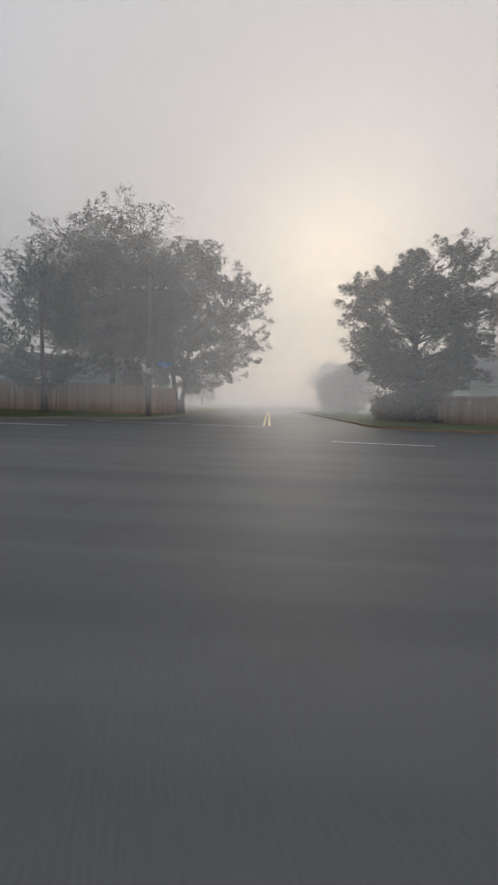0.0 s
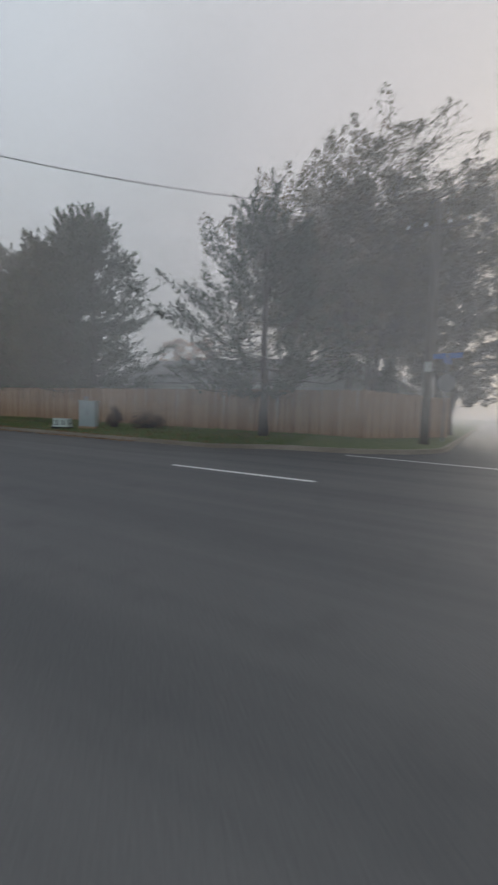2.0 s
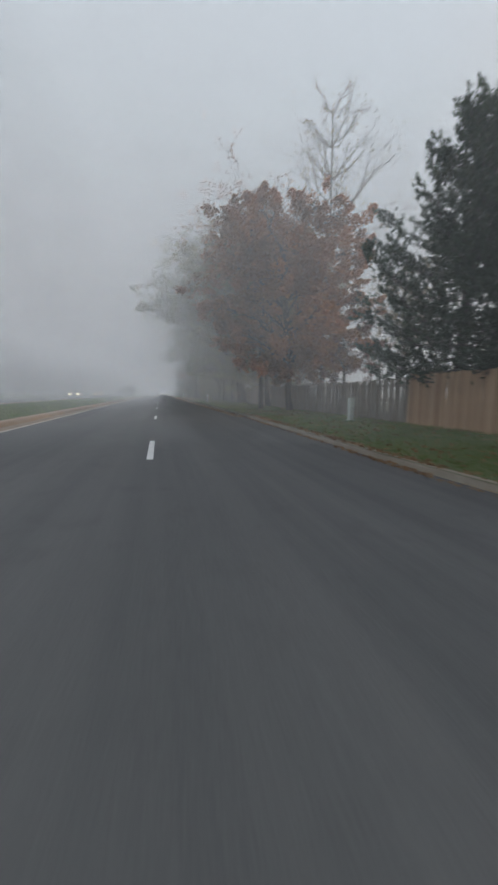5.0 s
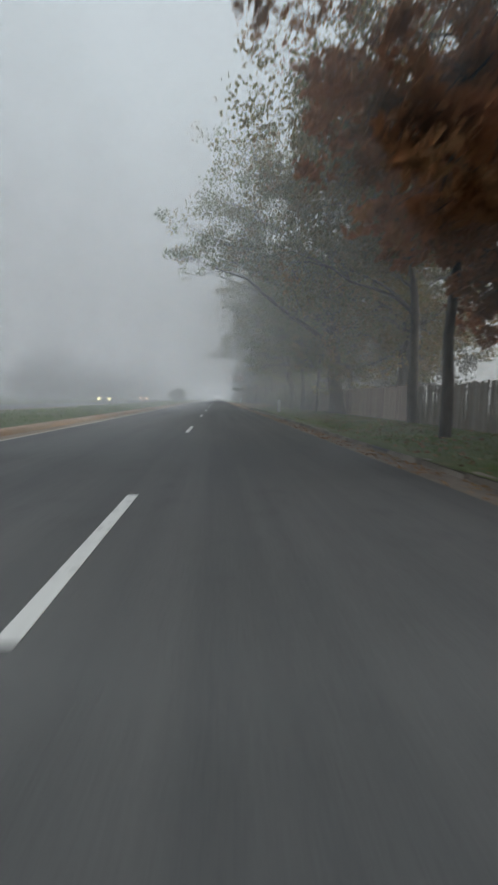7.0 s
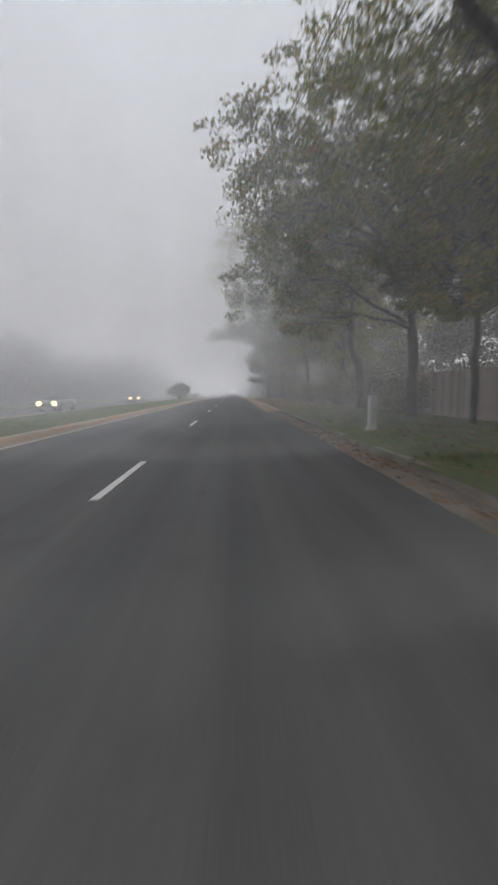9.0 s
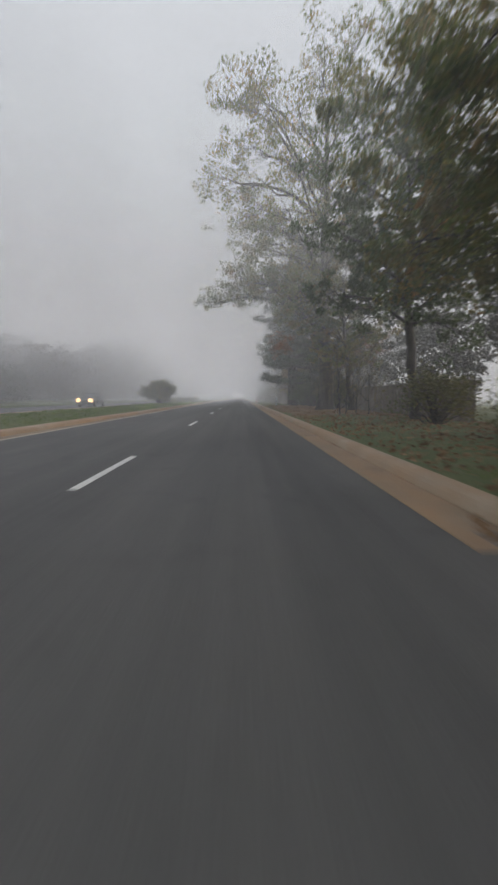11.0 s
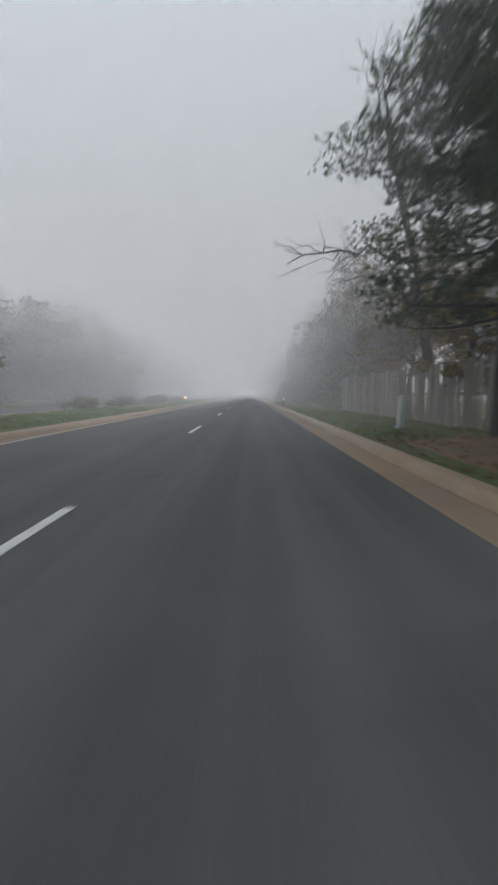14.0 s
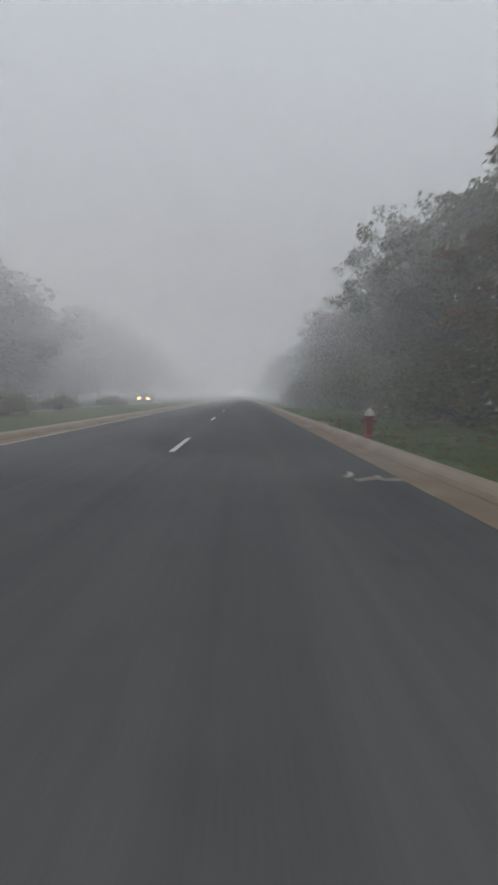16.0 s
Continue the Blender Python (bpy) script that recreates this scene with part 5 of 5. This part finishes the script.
# ---- small things on the verges ----
def utility_cabinet(x, y, z, rz):
    """A metal roadside cabinet: plinth, body, two doors with a handle, overhanging lid, and a small box fixed behind it."""
    thing = tagged(empty("utility_cabinet", x, y, z, rz), "grey-green metal utility cabinet standing on the verge", "utility cabinet")
    part("plinth", box(-0.40, 0.40, -0.25, 0.25, -0.1, 0.08, 0.01), CONCRETE, thing, "low concrete plinth")
    body = part("body", box(-0.375, 0.375, -0.225, 0.225, 0.08, 1.22, 0.012), CABINET_PAINT, thing)
    part("lid", box(-0.405, 0.405, -0.255, 0.255, 1.22, 1.27, 0.012), CABINET_PAINT, thing)
    for sx in (-1, 1):
        door = part("door", box(sx * 0.19 - 0.175, sx * 0.19 + 0.175, -0.236, -0.2255, 0.13, 1.18, 0.004), CABINET_PAINT, thing)
        part("hinge", box(sx * 0.35 - 0.012, sx * 0.35 + 0.012, -0.245, -0.236, 0.9, 1.02), STEEL, door)
    part("handle", box(-0.02, 0.02, -0.262, -0.237, 0.6, 0.74, 0.004), STEEL, thing, "small steel handle")
    part("notice", box(-0.25, -0.13, -0.2395, -0.2365, 0.92, 1.0), SIGN_BACK, thing, "faded rectangular notice")
    part("rear_box", box(-0.36, -0.18, 0.26, 0.40, -0.05, 1.46, 0.01), STEEL, thing, "narrow grey meter box behind")
    return thing


def vent_box(x, y, z, rz):
    """A low ventilated housing: near-black slab below, flared base, tapered body, columns of slats over near-black bars
    for the shaded openings, and a lid.
    """
    thing = tagged(empty("vent_box", x, y, z, rz), "low pale green slatted ventilation housing on the grass", "vent housing")
    # near-black slab, slightly wider than the body
    part("base", box(-0.40, 0.40, -0.28, 0.28, -0.08, 0.045, 0.012), RUBBER, thing, "near-black slab below the body")
    bm = box(-0.36, 0.36, -0.24, 0.24, 0.045, 0.39)
    for v in bm.verts:
        if v.co.z > 0.2:
            v.co.x *= 0.93
            v.co.y *= 0.90
    part("body", bm, VENT_PAINT, thing)
    part("skirt", box(-0.385, 0.385, -0.265, 0.265, 0.045, 0.10, 0.012), VENT_PAINT, thing)
    part("lid", box(-0.365, 0.365, -0.245, 0.245, 0.385, 0.425, 0.014), VENT_PAINT, thing)
    for i in range(4):
        zz = 0.135 + 0.06 * i
        lean = 0.012 * (i + 1) / 4
        for sy in (-1, 1):
            for q in (-0.17, 0.17):
                # solid bars: the shade of each opening is put into their dark colour
                part("opening", box(q - 0.11, q + 0.11, sy * (0.242 - 2 * lean) - 0.006, sy * (0.242 - 2 * lean) + 0.006, zz, zz + 0.026), RUBBER, thing, "near-black bar for the shade between slats")
                part("slat", box(q - 0.12, q + 0.12, sy * (0.252 - 2 * lean) - 0.012, sy * (0.252 - 2 * lean) + 0.012, zz + 0.024, zz + 0.048, 0.004), VENT_PAINT, thing)
        for sx in (-1, 1):
            part("opening", box(sx * (0.362 - 2 * lean) - 0.006, sx * (0.362 - 2 * lean) + 0.006, -0.14, 0.14, zz, zz + 0.026), RUBBER, thing, "near-black bar for the shade between slats")
            part("slat", box(sx * (0.372 - 2 * lean) - 0.012, sx * (0.372 - 2 * lean) + 0.012, -0.15, 0.15, zz + 0.024, zz + 0.048, 0.004), VENT_PAINT, thing)
    return thing


def pedestal(x, y, z, h, lean, label):
    """A telephone pedestal: square post with a bevelled hood, a seam and a base flange."""
    thing = tagged(empty("utility_pedestal", x, y, z), label, "utility pedestal", "utility pedestals on the verge")
    thing.matrix_basis = pose(x, y, z, lean * 0.4, lean, 12)
    part("flange", box(-0.13, 0.13, -0.12, 0.12, -0.1, 0.06, 0.01), PEDESTAL, thing)
    part("post", box(-0.10, 0.10, -0.095, 0.095, 0.06, h * 0.45, 0.015), PEDESTAL, thing)
    part("hood", box(-0.115, 0.115, -0.11, 0.11, h * 0.45, h, 0.03), PEDESTAL, thing)
    part("latch", box(-0.02, 0.02, -0.125, -0.112, h * 0.55, h * 0.62), STEEL, thing)
    return thing


def hydrant(x, y, z):
    thing = tagged(empty("fire_hydrant", x, y, z, -35), "faded red fire hydrant with a cream bonnet", "fire hydrant")
    part("barrel", turned([(0.17, -0.1), (0.17, 0.03), (0.12, 0.05), (0.11, 0.08), (0.105, 0.55), (0.14, 0.57), (0.14, 0.60), (0.0, 0.61)], 24), HYDRANT_RED, thing)
    part("bonnet", turned([(0.15, 0.60), (0.15, 0.63), (0.125, 0.65), (0.115, 0.70), (0.085, 0.755), (0.04, 0.785), (0.03, 0.79), (0.03, 0.83), (0.0, 0.832)], 24), HYDRANT_TOP, thing, "cream domed bonnet")
    for a, rr, zz in ((90, 0.075, 0.42), (0, 0.055, 0.46), (180, 0.055, 0.46)):
        n = part("nozzle", turned([(rr, 0.0), (rr, 0.07), (rr * 1.2, 0.075), (rr * 1.2, 0.12), (0.02, 0.125), (0.02, 0.15), (0.0, 0.151)], 16), HYDRANT_RED, thing)
        n.matrix_basis = pose(0.09 * math.cos(radians(a)), 0.09 * math.sin(radians(a)), zz) @ pose(0, 0, 0, 0, 90, 0) if a == 0 else pose(0.09 * math.cos(radians(a)), 0.09 * math.sin(radians(a)), zz, 0, 0, a) @ pose(0, 0, 0, 0, 90, 0)
    for i in range(8):
        b = part("bolt", turned([(0.014, 0.0), (0.014, 0.03), (0.0, 0.032)], 6), STEEL, thing)
        b.matrix_basis = pose(0.145 * math.cos(i * 0.785), 0.145 * math.sin(i * 0.785), 0.03)
    return thing


utility_cabinet(6.75, 1.55, 0.11, -62)
vent_box(6.25, 2.75, 0.08, -68)
pedestal(8.0, 20.8, 0.26, 0.95, 0.5, "pale green plastic utility pedestal on the grass")
pedestal(5.9, 55.7, 0.22, 0.98, 2.0, "pale utility pedestal leaning slightly beside the kerb")
pedestal(6.6, 121.3, 0.24, 1.0, 3.5, "pale leaning utility pedestal on the grassy verge")
hydrant(5.12, 148.8, 0.14)


def utility_pole(x, y, z, h):
    pole = tagged(empty("utility_pole", x, y, z), "dark wooden utility pole with crossarm and meter", "utility pole")
    part("pole", turned([(0.17, -0.2), (0.165, 1.0), (0.14, h * 0.6), (0.11, h), (0.0, h + 0.01)], 14), POLE_WOOD, pole)
    part("crossarm", box(-0.06, 0.06, -1.1, 1.1, h - 0.9, h - 0.78, 0.01), POLE_WOOD, pole)
    for sy in (-1.0, -0.4, 0.4, 1.0):
        i = part("insulator", turned([(0.03, 0), (0.055, 0.03), (0.035, 0.06), (0.055, 0.09), (0.02, 0.14), (0.0, 0.141)], 10), PEDESTAL, pole)
        i.matrix_basis = pose(0, sy, h - 0.78)
    part("meter_box", box(-0.27, -0.15, -0.12, 0.10, 2.5, 2.85, 0.01), PEDESTAL, pole, "small pale box strapped on")
    return pole


def street_sign(x, y, z, rz):
    sign = tagged(empty("street_sign", x, y, z, rz), "street name and stop signs on a steel post", "street sign")
    part("post", box(-0.03, 0.03, -0.02, 0.02, -0.2, 3.6, 0.004), STEEL, sign)
    for k, (zz, a) in enumerate(((3.45, 0), (3.25, 90))):
        blade = part("name_blade", box(-0.55, 0.55, -0.006, 0.006, zz - 0.11, zz + 0.11, 0.004), SIGN_BLUE, sign, "blue street name blade")
        blade.matrix_basis = pose(0, 0, 0, 0, 0, a)
        for q in (-0.32, 0.0, 0.3):
            bar = part("bar", box(q - 0.11, q + 0.11, -0.0095, -0.0065, zz - 0.04, zz + 0.04), PEDESTAL, blade)
    bm = bmesh.new()
    ring = [bm.verts.new((0.38 * math.cos(radians(22.5 + 45 * i)), -0.035, 2.35 + 0.38 * math.sin(radians(22.5 + 45 * i)))) for i in range(8)]
    back = [bm.verts.new((v.co.x, -0.028, v.co.z)) for v in ring]
    bm.faces.new(ring)
    bm.faces.new(back[::-1])
    for i in range(8):
        bm.faces.new((ring[i], back[i], back[(i + 1) % 8], ring[(i + 1) % 8]))
    part("stop_panel", bm, SIGN_BACK, sign, "octagonal panel seen from its bare back")
    return sign


utility_pole(10.1, -12.6, 0.3, 8.48)
street_sign(12.6, -13.0, 0.25, 80)


def cable(name, label, a, b, sag, r=0.012):
    t = np.linspace(0, 1, 40)[:, None]
    p = np.asarray(a) + (np.asarray(b) - np.asarray(a)) * t
    p[:, 2] -= (4 * sag * t * (1 - t))[:, 0]
    tube = Tubes(6)
    tube.add(p, np.full(40, r))
    return tagged(new(name, tube.mesh(name, WIRE)), label, "cable")


utility_pole(-12.5, 7.3, 0.3, 9.44)
cable("overhead_cable", "single black overhead cable sagging across the road", (10.1, -12.6, 8.52), (-12.45, 7.25, 9.48), 1.64, 0.012)
for k in range(3):
    cable("overhead_cable", "black overhead cable strung above the verge", (8.1 + 0.22 * k, 36.5, 11.5 + 0.2 * k), (3.0 + 0.22 * k, 65.5, 11.3 + 0.2 * k), 0.2, 0.016)


def house(x, y, z, rz, w=9.0, d=13.0, eave=2.7, ridge=4.7):
    """A low house: walls, a shingled gable roof with white trim, windows and a chimney."""
    home = tagged(empty("house", x, y, z, rz), "low pale house with a grey shingled gable roof", "house")
    bm = bmesh.new()
    pts = [(-w / 2, 0), (w / 2, 0), (w / 2, eave), (0, ridge), (-w / 2, eave)]
    lo = [bm.verts.new((a, -d / 2, b)) for a, b in pts]
    hi = [bm.verts.new((a, d / 2, b)) for a, b in pts]
    bm.faces.new(lo)
    bm.faces.new(hi[::-1])
    for i in range(5):
        if i not in (2, 3):
            bm.faces.new((lo[i], hi[i], hi[(i + 1) % 5], lo[(i + 1) % 5]))
    part("wall", bm, SIDING, home, "pale horizontal siding walls")
    slope = math.hypot(w / 2 + 0.4, (ridge - eave) * (w / 2 + 0.4) / (w / 2))
    ang = math.degrees(math.atan2(ridge - eave, w / 2))
    for s in (-1, 1):
        roof = part("roof", box(0, slope, -d / 2 - 0.35, d / 2 + 0.35, 0.02, 0.14), SHINGLES, home)
        roof.matrix_basis = pose(0, 0, ridge, 0, 0, 0 if s > 0 else 180) @ pose(0, 0, 0, 0, ang, 0)
        fascia = part("fascia", box(slope - 0.03, slope, -d / 2 - 0.36, d / 2 + 0.36, -0.12, 0.10), TRIM_WHITE, roof, "white eave board")
        for e in (-1, 1):
            part("barge_board", box(0, slope, e * (d / 2 + 0.35) - 0.015, e * (d / 2 + 0.35) + 0.015, -0.14, 0.10), TRIM_WHITE, roof, "white gable board")
        for q in (-0.3, 0.05, 0.32):
            win = part("window", box(s * (w / 2) - 0.03, s * (w / 2) + 0.03, q * d - 0.55, q * d + 0.55, 1.0, 2.3, 0.01), TRIM_WHITE, home, "white framed window")
            part("pane", box(s * (w / 2 + 0.032) - 0.004, s * (w / 2 + 0.032) + 0.004, q * d - 0.47, q * d + 0.47, 1.08, 2.22), GLASS, win)
    part("chimney", box(0.6, 1.3, 1.5, 2.3, eave, ridge + 0.9, 0.01), OLD_BRICK, home, "dull brick chimney")
    return home


OLD_BRICK = plain_material("dull_brick", (0.16, 0.09, 0.07), (0.24, 0.14, 0.11), 5, 0.9, 0.4)
house(22.5, 4.0, 0.4, 8)
house(24.0, -5.5, 0.4, 95, 8.0, 9.0, 2.7, 4.6)
house(28.0, -45.0, 0.4, 4, 9.0, 14.0, 3.2, 6.2)


def car(x, y, z, rz, paint, lamp, label):
    """A parked saloon: lofted body with cabin, glass, wheels with rims, bumper, lamps and plate."""
    thing = tagged(empty("car", x, y, z, rz), label, "car", "cars facing along the far carriageway")
    # stations from nose to tail: y, half width, sill, belt height, top height
    bm = bmesh.new()
    stations = [(-2.20, 0.70, 0.35, 0.62), (-2.10, 0.80, 0.26, 0.72), (-1.6, 0.87, 0.22, 0.84), (-0.85, 0.89, 0.20, 0.95), (0.9, 0.89, 0.20, 0.98), (1.6, 0.87, 0.22, 0.98), (2.1, 0.80, 0.28, 0.93), (2.22, 0.72, 0.38, 0.85)]
    rings = []
    for sy, hw, lo, hi in stations:
        prof = [(-hw * 0.86, lo), (-hw, lo + 0.14), (-hw, hi - 0.16), (-hw * 0.9, hi), (hw * 0.9, hi), (hw, hi - 0.16), (hw, lo + 0.14), (hw * 0.86, lo)]
        rings.append([bm.verts.new((px, sy, pz)) for px, pz in prof])
    for a, b in zip(rings, rings[1:]):
        for i in range(8):
            bm.faces.new((a[i], b[i], b[(i + 1) % 8], a[(i + 1) % 8])).smooth = True
    bm.faces.new(rings[0])
    bm.faces.new(rings[-1][::-1])
    bmesh.ops.recalc_face_normals(bm, faces=bm.faces)
    part("body", bm, paint, thing)
    bm = bmesh.new()
    lower = [(-0.74, -0.95, 0.95), (0.74, -0.95, 0.95), (0.74, 1.75, 0.97), (-0.74, 1.75, 0.97)]
    upper = [(-0.58, -0.15, 1.42), (0.58, -0.15, 1.42), (0.58, 0.95, 1.42), (-0.58, 0.95, 1.42)]
    lv, uv_ = [bm.verts.new(p) for p in lower], [bm.verts.new(p) for p in upper]
    for i in range(4):
        bm.faces.new((lv[i], lv[(i + 1) % 4], uv_[(i + 1) % 4], uv_[i]))
    bm.faces.new(uv_)
    part("cabin_glass", bm, GLASS, thing, "dark tinted cabin glass")
    part("roof", box(-0.60, 0.60, -0.20, 1.0, 1.415, 1.46, 0.015), paint, thing)
    part("bumper", box(-0.78, 0.78, -2.27, -2.12, 0.30, 0.50, 0.03), paint, thing)
    part("grille", box(-0.38, 0.38, -2.235, -2.17, 0.52, 0.64, 0.01), RUBBER, thing, "black radiator grille")
    for sx in (-1, 1):
        # disc wider than a real lens, with the lamp's glare put into its size
        hl = part("headlight", turned([(0.25, 0.0), (0.26, 0.04), (0.20, 0.07), (0.0, 0.08)], 16), lamp, thing, "lit headlight")
        hl.matrix_basis = pose(sx * 0.62, -2.13, 0.66, 90, 0, 0)
        part("mirror", box(sx * 0.98 - 0.09, sx * 0.98 + 0.09, -0.75, -0.65, 0.95, 1.08, 0.02), paint, thing)
        for sy in (-1.35, 1.35):
            wheel = part("wheel", turned([(0.2, -0.1), (0.31, -0.1), (0.325, -0.06), (0.325, 0.06), (0.31, 0.1), (0.2, 0.1)], 24), RUBBER, thing)
            wheel.matrix_basis = pose(sx * 0.80, sy, 0.325, 0, 90, 0)
            part("rim", turned([(0.19, -0.104), (0.2, -0.09), (0.2, 0.09), (0.19, 0.104), (0.06, 0.112), (0.0, 0.113)], 16), STEEL, wheel)
    return thing


car(-13.6, 81.0, 0.0, 0, CAR_GREY, HEADLIGHT, "grey saloon car with bright headlights on")
car(-14.2, 114.5, 0.0, 0, CAR_DARK, WARM_LIGHT, "dark saloon car with warm headlights on")
car(-12.3, 199.0, 0.0, 0, CAR_DARK, FAR_LIGHT, "dark saloon car far off with warm headlights")


# drain in the kerb, scuffs on the asphalt, fallen leaves, grass
drain = tagged(empty("storm_drain", 4.8, 155.0, 0), "dark storm drain opening in the kerb", "storm drain")
# solid near-black block stands for the shade inside the drain's mouth
part("slot", box(-0.03, 0.16, -0.75, 0.75, 0.012, 0.105), RUBBER, drain)
part("slab", box(-0.02, 0.62, -0.95, 0.95, 0.11, 0.162, 0.015), CONCRETE, drain, "pale concrete cover slab")
part("grate", box(-0.55, -0.04, -0.6, 0.6, 0.004, 0.016), STEEL, drain)
for k, (mx, my, a, ln) in enumerate(((3.5, 143.4, 60, 0.55), (3.25, 143.7, 25, 0.4), (3.95, 143.35, 88, 0.6))):
    n = 9
    u = np.linspace(0, 1, n)
    line = [(mx + math.sin(radians(a)) * ln * (q - 0.5) + 0.06 * math.sin(q * 3), my + math.cos(radians(a)) * ln * (q - 0.5) + 0.08 * q * q) for q in u]
    strip("survey_mark", "short faded yellow survey mark on the asphalt", line, 0.09, CREAM_PAINT)


def scatter(name, label, n, box_, seed, material, length, width, height_of, lift, upright):
    rng = np.random.default_rng(seed)
    x = rng.uniform(box_[0], box_[1], n)
    y = rng.uniform(box_[2], box_[3], n)
    keep = np.array([noise.noise((a * 0.5, b * 0.35, seed)) + 0.35 * rng.normal() > -0.25 for a, b in zip(x, y)])
    x, y = x[keep], y[keep]
    p = np.stack([x, y, np.array([height_of(a, b) for a, b in zip(x, y)]) + lift], -1)
    d = rng.normal(size=p.shape) * (0.45 if upright else 1.0)
    d[:, 2] = np.abs(d[:, 2]) * 0.3 + 1.0 if upright else d[:, 2] * 0.15
    return tagged(new(name, leaf_mesh(name, p, d, length, width, material, rng, 0.15)), label, "leaves" if not upright else "grass", kind="stuff")


def verge_z(x, y):
    return verge_height(corner_distance(x, y)) + camber(x, y)


litter = patch("litter_bed", "bare clay ground covered with fallen leaves", [(5.1, 91), (5.1, 119), (12, 119), (12, 91)], ([5.6, 6.4, 7.4, 8.6, 10, 11], [92.5 + 1.7 * i for i in range(16)]),
               lambda x, y: verge_z(x, y) + 0.012 + 0.03 * max(0.0, noise.noise((x * 0.7, y * 0.5, 4))) if 5.15 < x < 11.9 and 91.2 < y < 118.8 else verge_z(x, y) - 0.03, LITTER)
scatter("fallen_leaves", "brown leaves fallen over the clay verge", 9000, (5.0, 11.5, 70, 121), 7, DEAD_LEAVES, 0.12, 0.08, verge_z, 0.045, False)
scatter("fallen_leaves", "brown leaves lying along the grassy verge", 5000, (5.0, 9.3, -8, 72), 8, DEAD_LEAVES, 0.11, 0.075, verge_z, 0.035, False)
scatter("fallen_leaves", "brown leaves lying along the grassy verge", 1800, (5.0, 9.3, 121, 160), 9, DEAD_LEAVES, 0.11, 0.075, verge_z, 0.035, False)
scatter("gutter_leaves", "brown leaves gathered in the gutter", 1900, (4.25, 4.8, 27, 72), 10, DEAD_LEAVES, 0.10, 0.07, lambda x, y: 0.0, 0.014, False)
scatter("gutter_leaves", "few brown leaves in the clay-stained gutter", 420, (4.5, 4.8, 72, 130), 11, DEAD_LEAVES, 0.09, 0.06, lambda x, y: 0.0, 0.014, False)
scatter("gutter_leaves", "brown leaves drifted against the kerb", 2600, (4.72, 5.3, -3, 27), 12, DEAD_LEAVES, 0.10, 0.07, lambda x, y: (0.0 if x < edge_x(y) else 0.14) + camber(x, y), 0.016, False)
scatter("grass", "short uneven green grass on the verge", 38000, (5.3, 9.2, -9, 74), 13, BLADES, 0.12, 0.022, verge_z, 0.03, True)
scatter("grass", "short uneven green grass on the verge", 32000, (5.05, 9.5, 118, 175), 14, BLADES, 0.12, 0.022, verge_z, 0.03, True)
scatter("grass", "short uneven green grass on the median", 30000, (-9.0, -5.2, 14, 140), 15, BLADES, 0.13, 0.026, lambda x, y: 0.13 + 0.16 * max(0, min(1, min(x + 11, -4.9 - x) / 1.8)), 0.03, True)
